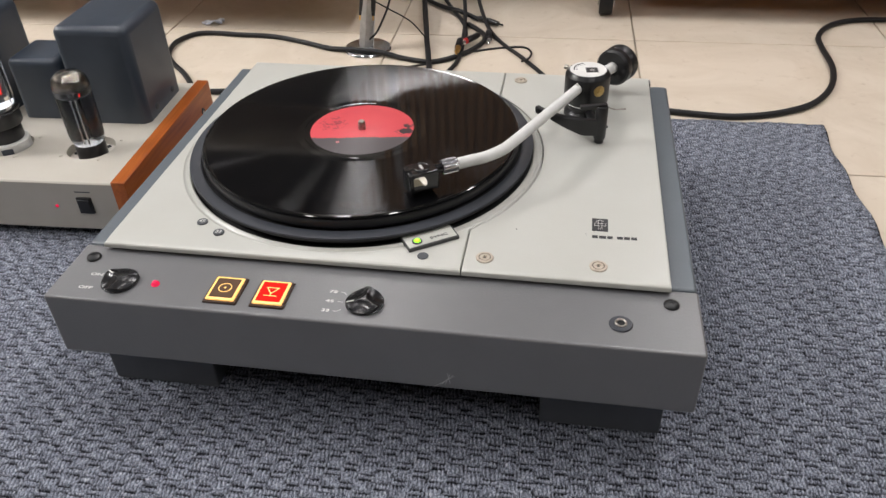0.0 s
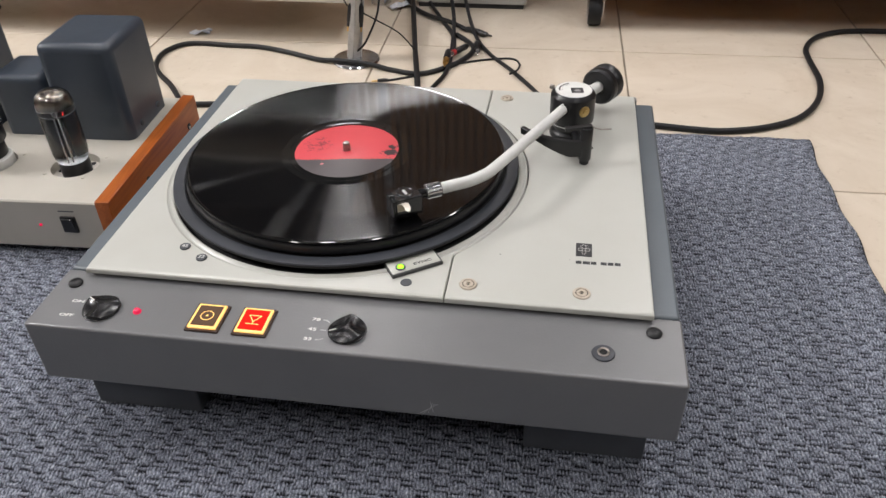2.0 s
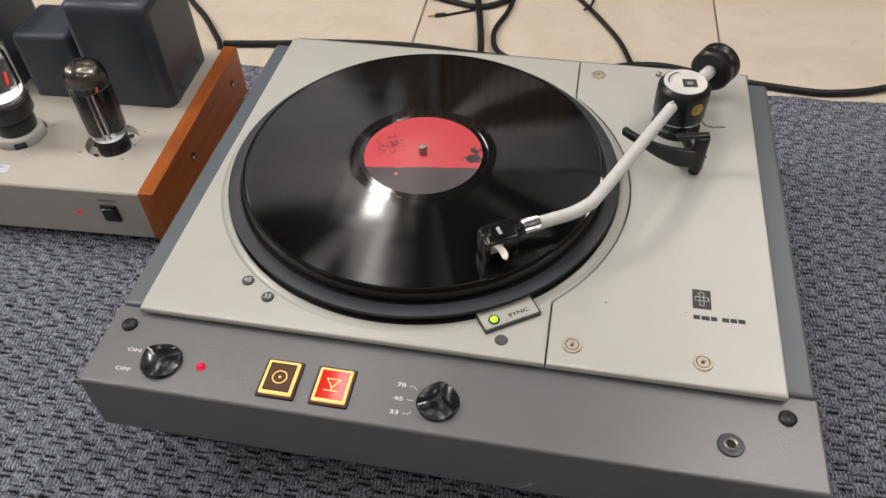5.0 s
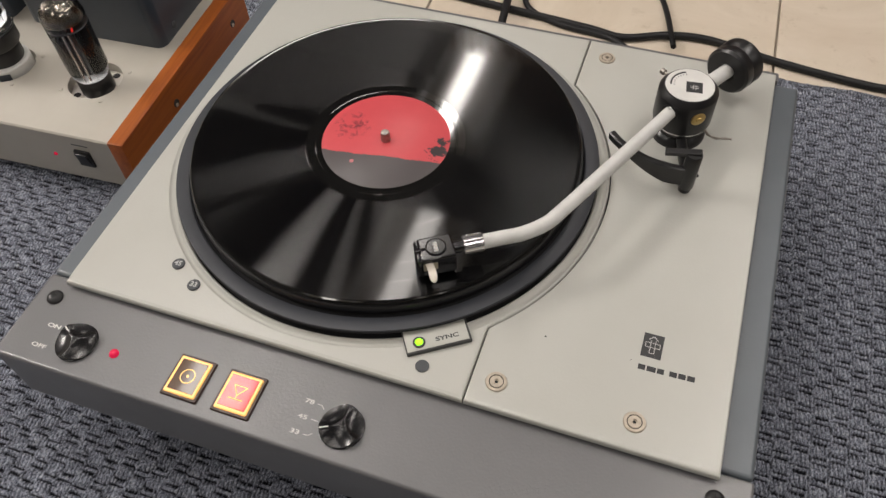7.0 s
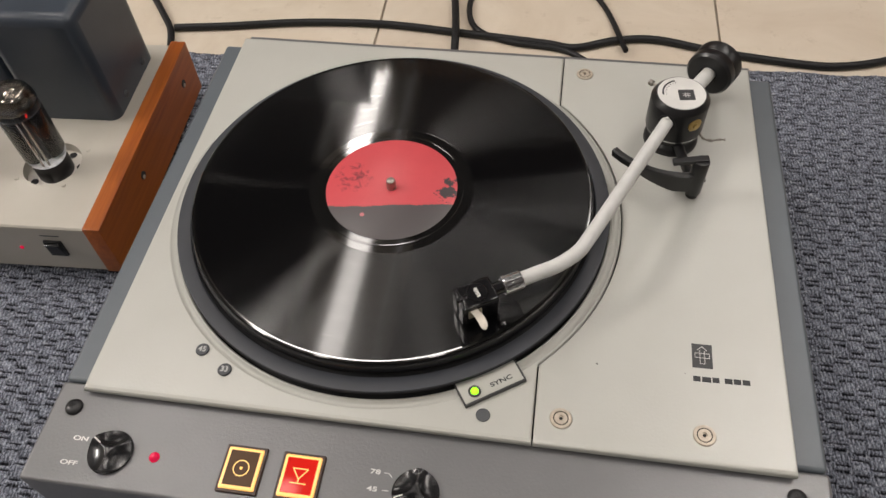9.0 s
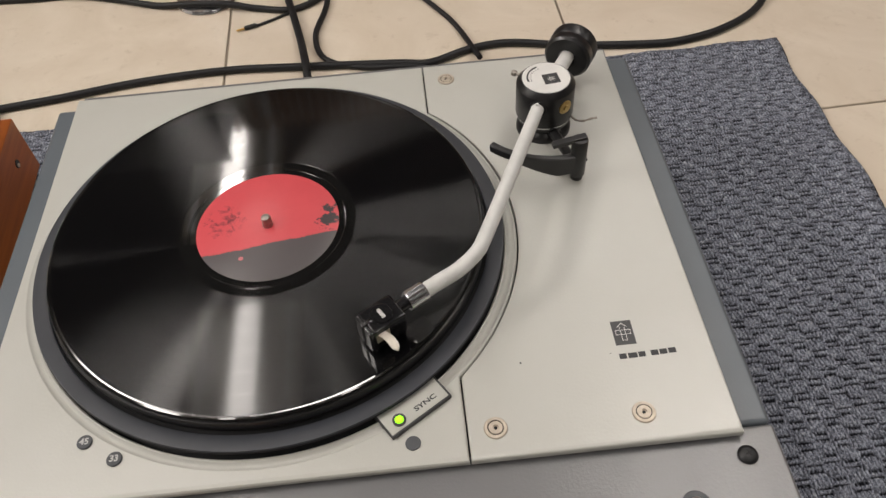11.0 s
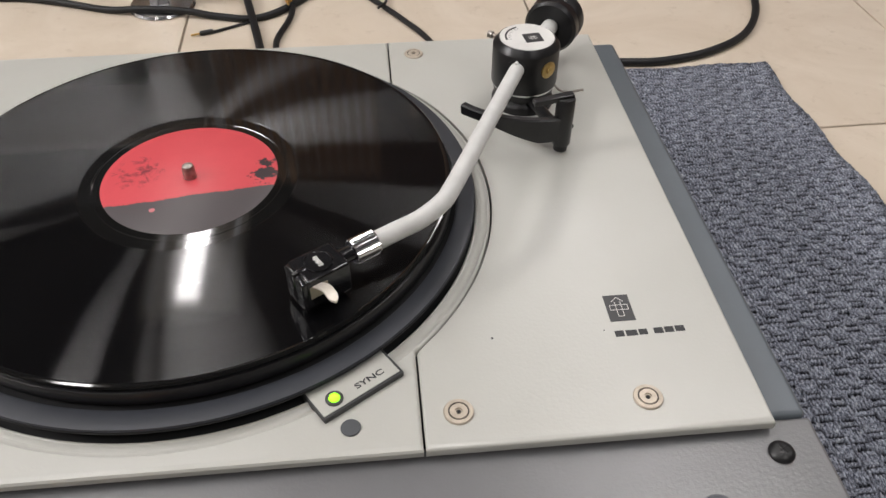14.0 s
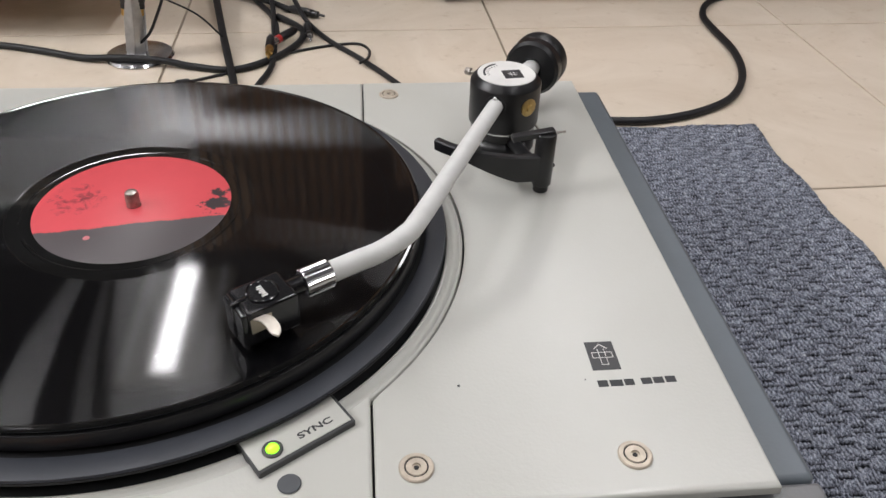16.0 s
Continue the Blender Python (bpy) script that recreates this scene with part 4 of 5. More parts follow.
# arm rest and lift
ROD = Vector((0.2268, 0.0352, 0))
arm_part("lift_rod", lathe([(0, 0.1360), (0.0056, 0.1360), (0.0060, 0.1366), (0.0060, 0.1688), (0.0054, 0.1696), (0, 0.1696)], 32, Matrix.Translation(ROD)), M_BLACK, "black lift rod")
arm_part("rod_foot", disc(0.0046, DECK, 0.1365, 0.0005, 28, Matrix.Translation(ROD)), M_BLACK)
arm_part("rod_screw", disc(0.0012, 0, 0.0016, 0.0003, 12, aim(ROD + Vector((0.0056, 0.001, 0.1475)), (1, 0.1, 0))), M_BLACK)
cr = bmesh.new()
rows = []
for i in range(19):
    f = i / 18
    t = radians(222.5 + (281.5 - 222.5) * f)
    top, bot = 0.1582 - 0.0012 * f, 0.1512 - 0.0112 * min(1, max(0, (f - 0.28) / 0.5))
    rows.append([cr.verts.new((PIV.x + r * math.cos(t), PIV.y + r * math.sin(t), z)) for r, z in ((0.0618, bot), (0.0660, bot), (0.0666, top - 0.0008), (0.0656, top), (0.0622, top), (0.0612, top - 0.0008))])
for p, q in zip(rows, rows[1:]):
    for j in range(6):
        cr.faces.new((p[j], p[(j + 1) % 6], q[(j + 1) % 6], q[j]))
cr.faces.new(rows[0][::-1]); cr.faces.new(rows[-1])
arm_part("arm_rest", cr, M_BLACK, "black curved arm rest")
arm_part("lift_bar", moved(box(-0.0215, 0.0045, -0.0028, 0.0028, -0.0020, 0.0016, 0.0008, 2), Matrix.Translation(ROD + Vector((0.0005, 0.0012, 0.1698))) @ Matrix.Rotation(radians(8), 4, "Z") @ Matrix.Rotation(radians(-5), 4, "Y")), M_BLACK, "black lift bar")
arm_part("rest_bracket", sweep([PIV + Vector((0.004, -0.017, 0.1400)), PIV + Vector((0.009, -0.040, 0.1420)), ROD + Vector((-0.002, 0.004, 0.1440))], 0.0040, 10, 4), M_BLACK, "black bracket to the arm rest")

# ---- tube amplifier ----
amp = thing("tube_amplifier", "champagne tube amplifier with cherry side panel and grey transformers", "amplifier", (-0.2695, -0.0122, 0))
amp.rotation_euler.z = radians(2.8)


def in_amp(name, bm, material, label="", smooth=True, parent=amp):
    return part(name, bm, material, parent, label, smooth)


HOLES = ((-0.0675, 0.0735), (-0.1680, 0.0735), (-0.2690, 0.0735))
HR = 0.0268


def chassis():
    """Folded tray whose top is pierced by round tube holes."""
    x0, x1, y0, y1, z0, z1 = -0.44, -0.0082, 0.0, 0.247, 0.016, 0.0755
    cells = [-0.44, -0.3195, -0.2185, -0.1175, x1]
    top = bmesh.new()

    def quad(*p):
        top.faces.new([top.verts.new(q) for q in p])

    ya, yb = 0.0735 - 0.036, 0.0735 + 0.036
    quad((x0, y0, z1), (x1, y0, z1), (x1, ya, z1), (x0, ya, z1))
    quad((x0, yb, z1), (x1, yb, z1), (x1, y1, z1), (x0, y1, z1))
    quad((x0, ya, z1), (cells[1], ya, z1), (cells[1], yb, z1), (x0, yb, z1))
    for (hx, hy), xa, xb in zip(HOLES, (cells[3], cells[2], cells[1]), (cells[4], cells[3], cells[2])):
        n = 48
        ring, out, low = [], [], []
        for i in range(n):
            a = 2 * math.pi * i / n + math.pi / 4
            c, s = math.cos(a), math.sin(a)
            ring.append(top.verts.new((hx + HR * c, hy + HR * s, z1)))
            low.append(top.verts.new((hx + HR * c, hy + HR * s, z1 - 0.011)))
            t = min((xb - hx) / c if c > 1e-6 else (xa - hx) / c if c < -1e-6 else 9, (yb - hy) / s if s > 1e-6 else (ya - hy) / s if s < -1e-6 else 9)
            out.append(top.verts.new((hx + t * c, hy + t * s, z1)))
        for i in range(n):
            j = (i + 1) % n
            top.faces.new((ring[i], ring[j], out[j], out[i]))
            top.faces.new((low[i], low[j], ring[j], ring[i]))
            if (out[i].co - out[j].co).length > 1e-6 and abs(out[i].co.x - out[j].co.x) > 1e-5 and abs(out[i].co.y - out[j].co.y) > 1e-5:
                cx, cy = (xa if min(out[i].co.x, out[j].co.x) <= xa + 1e-5 else xb), (ya if min(out[i].co.y, out[j].co.y) <= ya + 1e-5 else yb)
                top.faces.new((out[i], out[j], top.verts.new((cx, cy, z1))))
    r = 0.0015
    for a, b in (((x0, y0), (x1, y0)), ((x1, y0), (x1, y1)), ((x1, y1), (x0, y1)), ((x0, y1), (x0, y0))):
        ox, oy = (0, -r) if a[1] == b[1] == y0 else (0, r) if a[1] == b[1] else (r, 0) if a[0] == x1 else (-r, 0)
        quad((*a, z1), (*b, z1), (b[0] + ox, b[1] + oy, z1 - r), (a[0] + ox, a[1] + oy, z1 - r))
        quad((a[0] + ox, a[1] + oy, z1 - r), (b[0] + ox, b[1] + oy, z1 - r), (b[0] + ox, b[1] + oy, z0), (a[0] + ox, a[1] + oy, z0))
    quad((x0, y0, z0), (x1, y0, z0), (x1, y1, z0), (x0, y1, z0))
    bmesh.ops.remove_doubles(top, verts=top.verts, dist=1e-5)
    return top


in_amp("chassis", chassis(), M_CHASSIS, "champagne-coloured steel chassis")
in_amp("wood_panel", box(-0.0080, 0.0080, -0.0040, 0.2505, 0.0170, 0.0790, 0.0012, 2), M_WOOD, "cherry wood side panel")
for wy in (0.085, 0.215):
    in_amp("panel_screw_hole", disc(0.0042, 0, 0.0012, 0.0002, 24, aim((0.0078, wy, 0.052), (1, 0, 0))), M_INK, "dark screw hole")
    in_amp("panel_screw", lathe([(0, 0), (0.0022, 0), (0.0019, 0.0008), (0, 0.0010)], 18, aim((0.0088, wy - 0.0008, 0.0508), (1, 0, 0))), M_NICKEL, "small brass screw head")
for fx in (-0.04, -0.40):
    for fy in (0.03, 0.22):
        in_amp("foot", disc(0.012, CARPET, 0.0165, 0.001, 24, Matrix.Translation((fx, fy, 0))), M_BLACK, "black rubber foot")
for hx, hy in HOLES:
    s = in_amp("tube_socket", disc(0.0272, 0.0645, 0.0655, 0.0002, 40, Matrix.Translation((hx, hy, 0))), M_CREAM, "grey recessed tube socket plate")
    for i in range(7):
        a = i * 0.9 + 0.3
        part("vent_hole", disc(0.0038, 0.0655, 0.0659, 0.0001, 14, Matrix.Translation((hx + 0.0218 * math.cos(a), hy + 0.0218 * math.sin(a), 0))), M_DARK, s)
    for a in (0.6, 2.2, 3.8, 5.4):
        in_amp("rivet", lathe([(0, 0.0755), (0.0022, 0.0755), (0.0018, 0.0764), (0, 0.0767)], 14, Matrix.Translation((hx + 0.0335 * math.cos(a), hy + 0.0335 * math.sin(a), 0))), M_CHASSIS, "small painted rivet")


def transformer(x0, x1, y0, y1, top, seam=0.007):
    bm = box(x0, x1, y0, y1, 0.0756, top, 0, 1)
    up = [e for e in bm.edges if not all(v.co.z < 0.08 for v in e.verts)]
    bmesh.ops.bevel(bm, geom=up, offset=seam, segments=5, profile=0.5, affect="EDGES")
    t = in_amp("transformer_cover", bm, M_TRAFO, "dark blue-grey enamelled transformer cover")
    return t


big = transformer(-0.1120, -0.0225, 0.1325, 0.2330, 0.194, 0.010)
for sy in (0.160, 0.208):
    part("cover_screw", lathe([(0, 0), (0.0040, 0), (0.0036, 0.0016), (0.0016, 0.0026), (0, 0.0027)], 20, aim((-0.0227, sy, 0.0860), (1, 0, 0))), M_LIDGREY, big, "small grey screw")
transformer(-0.1860, -0.1215, 0.1400, 0.2070, 0.151, 0.008)
transformer(-0.3050, -0.2080, 0.1375, 0.2330, 0.195, 0.010)
sw = in_amp("power_switch", box(-0.0535, -0.0370, -0.0040, -0.0008, 0.0375, 0.0575, 0.0004, 1), M_BLACK, "black rocker switch")
part("rocker", moved(box(-0.0065, 0.0065, -0.0014, 0.0010, -0.0088, 0.0088, 0.0008, 2), Matrix.Translation((-0.04525, -0.0040, 0.0475)) @ Matrix.Rotation(0.16, 4, "X")), M_BLACK, sw)
in_amp("power_led", lathe([(0, 0), (0.0019, 0), (0.0018, 0.0010), (0.0009, 0.0019), (0, 0.0021)], 18, aim((-0.0795, -0.0014, 0.0450), (0, -1, 0))), M_LEDR, "lit red power lamp")
in_amp("panel_marking", box(-0.0540, -0.0360, -0.00165, -0.00148, 0.0632, 0.0646), M_LIDGREY, "faint printed bar", False)
st = in_amp("sticker", moved(box(-0.0190, 0.0190, -0.0055, 0.0055, 0.0756, 0.0758), Matrix.Translation((-0.1720, 0.0190, 0)) @ Matrix.Rotation(0.05, 4, "Z")), M_PAPER, "small white paper sticker", False)
for k in range(3):
    part("printed_bar", moved(box(-0.0150, 0.0120 - 0.004 * k, 0.0022 - 0.0026 * k, 0.0032 - 0.0026 * k, 0.0758, 0.0759), Matrix.Translation((-0.1720, 0.0190, 0)) @ Matrix.Rotation(0.05, 4, "Z")), M_TRAFO, st, "", False)


# ---- vacuum tubes ----
def vacuum_tube(hx, hy, h, r, ceramic):
    world = amp.matrix_basis @ Vector((hx, hy, 0.0656))
    t = thing("vacuum_tube", "tall glass vacuum tube with silvered dome standing in its socket" if not ceramic else "large glowing glass vacuum tube in white ceramic socket", "vacuum tube", world, "amplifier tubes")
    t.rotation_euler.z = 0.4
    z = 0.0
    if ceramic:
        part("ceramic_ring", lathe([(0, 0), (0.0235, 0), (0.0240, 0.001), (0.0240, 0.0180), (0.0225, 0.0195), (0, 0.0195)], 40), M_WHITE, t, "white ceramic socket")
        part("socket_sticker", moved(box(-0.0060, 0.0060, -0.0245, -0.0240, 0.003, 0.0155), Matrix.Rotation(0.15, 4, "Z")), M_TRAFO, t, "small blue printed label", False)
        z = 0.0195
    part("base", lathe([(0, z), (r * 0.84, z), (r * 0.86, z + 0.001), (r * 0.86, z + 0.016), (r * 0.80, z + 0.0185), (0, z + 0.0185)], 40), M_BLACK, t, "black bakelite base")
    if ceramic:
        part("base_collar", lathe([(0, z + 0.0185), (r * 1.0, z + 0.0185), (r * 1.04, z + 0.020), (r * 1.04, z + 0.034), (r * 0.9, z + 0.036), (0, z + 0.036)], 40), M_BLACK, t)
        z += 0.0175
    z += 0.0180
    g = h - 0.0656
    out = [(r * 0.80, z), (r * 0.92, z + 0.004), (r, z + 0.012), (r * 1.02, g - 0.022), (r * 1.03, g - 0.014), (r * 0.92, g - 0.0065), (r * 0.66, g - 0.002), (r * 0.3, g - 0.0004), (0, g)]
    inn = [(max(0, q - 0.0009), zz - (0.0009 if zz > g - 0.01 else 0)) for q, zz in out][::-1]
    gl = part("envelope", lathe(out + inn, 48), M_GLASS, t, "clear glass envelope")
    gl.visible_shadow = False
    # silver getter inside the dome
    if not ceramic:
        part("getter", lathe([(r * 0.995 - 0.0016, g - 0.019), (r * 1.01 - 0.0016, g - 0.014), (r * 0.90 - 0.0012, g - 0.0075), (r * 0.64 - 0.0010, g - 0.0033), (0, g - 0.0014)], 40), M_GETTER, t, "silvery getter coating in the dome")
    if ceramic:
        part("mica", lathe([(0, z + 0.006), (r * 0.88, z + 0.006), (r * 0.88, z + 0.0068), (0, z + 0.0068)], 32), M_PAPER, t, "white mica spacer")
        part("flange", lathe([(r * 0.98, z + 0.001), (r * 1.10, z + 0.001), (r * 1.12, z + 0.002), (r * 1.10, z + 0.003), (r * 0.98, z + 0.003)], 40), M_GLASS, t, "clear glass flange")
        for sx, fz in ((-0.30, 0.016), (0.30, 0.028)):
            pl = part("anode", moved(box(-0.0042, 0.0042, -0.0016, 0.0016, 0, 0.030, 0.0008, 1), Matrix.Translation((sx * r, 0, z + fz - 0.012)) @ Matrix.Rotation(0.15, 4, "Y")), M_LIDGREY, t, "grey anode sheet")
            part("filament", moved(box(-0.0009, 0.0009, -0.0026, -0.0020, 0.004, 0.017), Matrix.Translation((sx * r + 0.001, 0, z + fz - 0.012)) @ Matrix.Rotation(0.15, 4, "Y")), M_FIL, pl, "glowing red filament", False)
            part("support_rod", sweep([(sx * r * 1.6, 0.003, z + 0.002), (sx * r * 1.6, 0.003, g - 0.020)], 0.0006, 8, 1, False), M_CHROME, t)
        return t
    for sx in (-1, 1):
        pl = part("plate", moved(box(min(sx * r * 0.16, sx * r * 0.74), max(sx * r * 0.16, sx * r * 0.74), -r * 0.46, r * 0.46, z + 0.008, g - 0.026, 0.0022, 2), Matrix.Rotation(0.2, 4, "Z")), M_GLOSS, t, "black anode plate")
        part("fin", moved(box(min(sx * r * 0.74, sx * r * 0.88), max(sx * r * 0.74, sx * r * 0.88), -0.0006, 0.0006, z + 0.012, g - 0.028), Matrix.Rotation(0.2, 4, "Z")), M_GLOSS, pl, "", False)
        part("support_rod", sweep([(sx * r * 0.10, -r * 0.50, z + 0.001), (sx * r * 0.10, -r * 0.50, g - 0.018)], 0.0008, 8, 1, False), M_CHROME, t)
    part("core", moved(box(-r * 0.13, r * 0.13, -r * 0.30, r * 0.30, z + 0.006, g - 0.030, 0.001, 1), Matrix.Rotation(0.2, 4, "Z")), M_LIDGREY, t, "grey inner sleeve")
    part("mica", lathe([(0, g - 0.0262), (r * 0.86, g - 0.0262), (r * 0.86, g - 0.0254), (0, g - 0.0254)], 32), M_LIDGREY, t)
    part("stem", lathe([(0, z), (r * 0.72, z), (r * 0.55, z + 0.004), (r * 0.30, z + 0.009), (0, z + 0.010)], 28), M_PAPER, t, "milky glass stem")
    part("filament", moved(box(-0.0007, 0.0007, -r * 0.56, -r * 0.53, -0.0025, 0.0025), Matrix.Translation((r * 0.36, 0, g - 0.024)) @ Matrix.Rotation(0.25, 4, "Y")), M_FIL, t, "glowing orange-red filament", False)
    return t


vacuum_tube(*HOLES[0], 0.169, 0.0192, False)
vacuum_tube(*HOLES[1], 0.192, 0.0232, True)
vacuum_tube(*HOLES[2], 0.168, 0.0172, False)


# ---- behind: cables, rack, appliance, cart ----
def cable(points, radius, label, name="cable", lift=0.0):
    pts = [(x, y, (z[0] if z else 0.0) + radius + lift) for x, y, *z in points]
    return tagged(mesh_ob(name, sweep(pts, radius, 10, 6), M_RUBBER), label, "cable")


cable([(-0.34, 0.30), (-0.355, 0.345), (-0.375, 0.375), (-0.405, 0.414), (-0.440, 0.451), (-0.463, 0.486), (-0.472, 0.533), (-0.456, 0.569), (-0.427, 0.579), (-0.371, 0.576), (-0.314, 0.574), (-0.257, 0.556), (-0.201, 0.533), (-0.165, 0.525, 0.003), (-0.130, 0.519, 0.004), (-0.100, 0.513, 0.003), (-0.070, 0.505), (-0.023, 0.496), (0.018, 0.527), (0.043, 0.568), (0.049, 0.601), (0.041, 0.625), (0.013, 0.661)], 0.0041, "thick black power cable looping across the tiles")
cable([(-0.352, 0.352), (-0.289, 0.361), (-0.196, 0.377), (-0.099, 0.383), (-0.008, 0.376), (0.096, 0.366), (0.135, 0.361), (0.182, 0.379), (0.229, 0.384), (0.300, 0.368), (0.381, 0.357), (0.426, 0.357), (0.480, 0.373), (0.531, 0.407), (0.567, 0.463), (0.585, 0.532), (0.586, 0.606), (0.590, 0.655), (0.613, 0.702), (0.65, 0.731), (0.698, 0.743), (0.80, 0.745), (0.95, 0.74)], 0.0044, "thick black mains cable curving over the tiles")
cable([(-0.112, 0.92, 0.03), (-0.094, 0.82, 0.02), (-0.077, 0.735, 0.012), (-0.046, 0.58, 0.006), (-0.021, 0.461), (-0.006, 0.37, 0.012), (0.0, 0.30)], 0.0047, "thick black cable running under the turntable")
cable([(-0.025, 0.95, 0.10), (0.007, 0.802, 0.03), (0.043, 0.663, 0.006), (0.075, 0.592), (0.118, 0.527), (0.152, 0.470), (0.172, 0.430), (0.192, 0.355, 0.006)], 0.0032, "black signal cable on the tiles")
cable([(-0.062, 0.95, 0.10), (-0.028, 0.83, 0.05), (0.0, 0.714, 0.015), (0.012, 0.610), (0.017, 0.508), (0.003, 0.437), (0.015, 0.388), (0.057, 0.3655), (0.121, 0.3565), (0.16, 0.33)], 0.0035, "black signal cable bending behind the turntable")
cable([(-0.159, 0.93, 0.05), (-0.097, 0.873, 0.02), (-0.055, 0.796, 0.004), (-0.022, 0.725), (0.006, 0.660), (0.016, 0.600), (0.012, 0.560)], 0.0036, "black signal cable in a tangle")
cable([(-0.120, 0.84, 0.02), (-0.085, 0.779, 0.004), (-0.045, 0.738, 0.002), (-0.008, 0.706, 0.006), (0.028, 0.684)], 0.0040, "black signal cable in a tangle")
cable([(0.010, 0.535), (0.060, 0.560), (0.096, 0.572), (0.119, 0.572), (0.130, 0.553), (0.128, 0.520, 0.004), (0.119, 0.498, 0.008)], 0.0017, "thin black wire with a hooked end")
cable([(-0.072, 0.470), (-0.047, 0.483), (-0.015, 0.502), (0.010, 0.521)], 0.0017, "thin black wire with a small plug")


def rca_plug(at, direction, material, tip):
    p = thing("signal_plug", "black signal plug with coloured band and gold tip", "plug", at, "signal plugs")
    p.rotation_euler = Vector(direction).to_track_quat("Z", "Y").to_euler()
    part("barrel", lathe([(0, 0), (0.0030, 0), (0.0052, 0.006), (0.0054, 0.030), (0.0046, 0.032), (0, 0.032)], 20), M_BLACK, p)
    part("band", lathe([(0.0040, 0.032), (0.0049, 0.032), (0.0049, 0.038), (0.0040, 0.038)], 20), material, p, "coloured ring")
    part("tip", lathe([(0, 0.038), (0.0042, 0.038), (0.0042, 0.046), (0.0016, 0.047), (0.0016, 0.056), (0, 0.058)], 20), tip, p, "metal plug tip")


rca_plug((0.040, 0.598, 0.011), (-0.55, -0.83, -0.02), M_RED, M_CHROME)
rca_plug((0.012, 0.572, 0.0125), (0.02, -1.0, -0.05), M_GOLD, M_GOLD)
rca_plug((0.052, 0.628, 0.006), (0.12, -0.9, 0), M_BLACK, M_CHROME)
rca_plug((0.026, 0.686, 0.006), (0.8, -0.5, 0), M_BLACK, M_BLACK)
rca_plug((-0.140, 0.552, 0.094), (-0.16, -0.05, -0.98), M_BLACK, M_GOLD)
rca_plug((-0.125, 0.552, 0.094), (-0.10, -0.05, -0.98), M_BLACK, M_GOLD)
for k, pts in enumerate(([(-0.140, 0.552, 0.094), (-0.134, 0.556, 0.14), (-0.125, 0.58, 0.24), (-0.12, 0.60, 0.34)], [(-0.125, 0.552, 0.094), (-0.121, 0.556, 0.14), (-0.115, 0.58, 0.24), (-0.11, 0.60, 0.34)],
                         [(-0.165, 0.575, 0.20), (-0.166, 0.565, 0.13), (-0.152, 0.560, 0.090), (-0.141, 0.558, 0.085)],
                         [(-0.144, 0.542, 0.014), (-0.130, 0.540, 0.022), (-0.116, 0.545, 0.040), (-0.096, 0.552, 0.092), (-0.102, 0.58, 0.17), (-0.115, 0.60, 0.30)],
                         [(-0.125, 0.550, 0.080), (-0.100, 0.560, 0.062), (-0.070, 0.570, 0.040), (-0.045, 0.568, 0.014)])):
    tagged(mesh_ob("cable", sweep(pts, 0.0024 if k < 2 else 0.0012 if k != 3 else 0.0017, 8, 6), M_RUBBER), "black signal cable hanging from the rack", "cable")

mini = thing("jack_plug", "small black plug with a gold pin on the tiles", "plug", (-0.070, 0.471, 0.0030))
mini.rotation_euler = Vector((-0.9, -0.32, 0)).to_track_quat("Z", "Y").to_euler()
part("barrel", lathe([(0, 0), (0.0019, 0), (0.0028, 0.003), (0.0028, 0.014), (0.0020, 0.016), (0, 0.016)], 16), M_BLACK, mini)
part("pin", lathe([(0, 0.016), (0.0013, 0.016), (0.0013, 0.024), (0.0006, 0.026), (0, 0.0262)], 14), M_GOLD, mini, "gold pin")

# equipment rack: disc feet, flat leg, cream bottom rail and shelf
rack = thing("equipment_rack", "metal equipment rack with cream rail and round disc feet", "rack", (0, 0, 0))
part("foot_plate", lathe([(0, 0), (0.038, 0), (0.039, 0.0015), (0.037, 0.0045), (0.012, 0.0070), (0, 0.0070)], 48, Matrix.Translation((-0.139, 0.545, 0))), M_CHROME, rack, "chrome round foot plate")
part("leg", moved(box(-0.008, 0.009, -0.003, 0.012, 0.0, 0.34, 0.0015), aim((-0.139, 0.545, 0.004), (0.10, 0.12, 1))), M_ALU, rack, "flat aluminium leg", False)
part("leg_web", moved(box(-0.0085, 0.0085, -0.0055, -0.0035, 0.0, 0.34), aim((-0.139, 0.545, 0.004), (0.10, 0.12, 1))), M_LEG, rack, "flat aluminium leg", False)
part("rail", box(-1.10, -0.155, 0.600, 0.628, 0.0745, 0.094, 0.002), M_CREAM, rack, "cream painted bottom rail")
part("shelf", box(-1.10, -0.155, 0.628, 0.82, 0.078, 0.090), M_CREAM, rack, "cream metal shelf")
part("clip", lathe([(0, 0), (0.012, 0), (0.012, 0.02), (0.008, 0.024), (0, 0.024)], 20, Matrix.Translation((-0.235, 0.640, 0.092))), M_CHROME, rack, "chrome post socket")
part("clip", lathe([(0, 0), (0.012, 0), (0.012, 0.02), (0.008, 0.024), (0, 0.024)], 20, Matrix.Translation((-0.520, 0.640, 0.092))), M_CHROME, rack, "chrome post socket")
part("foot_plate", lathe([(0, 0), (0.038, 0), (0.039, 0.0015), (0.037, 0.0045), (0.012, 0.0070), (0, 0.0070)], 48, Matrix.Translation((-0.93, 0.70, 0))), M_CHROME, rack, "chrome round foot plate")
part("leg", sweep([(-0.93, 0.70, 0.005), (-0.93, 0.70, 0.08)], 0.0125, 4, 1, False), M_ALU, rack, "flat aluminium leg", False)
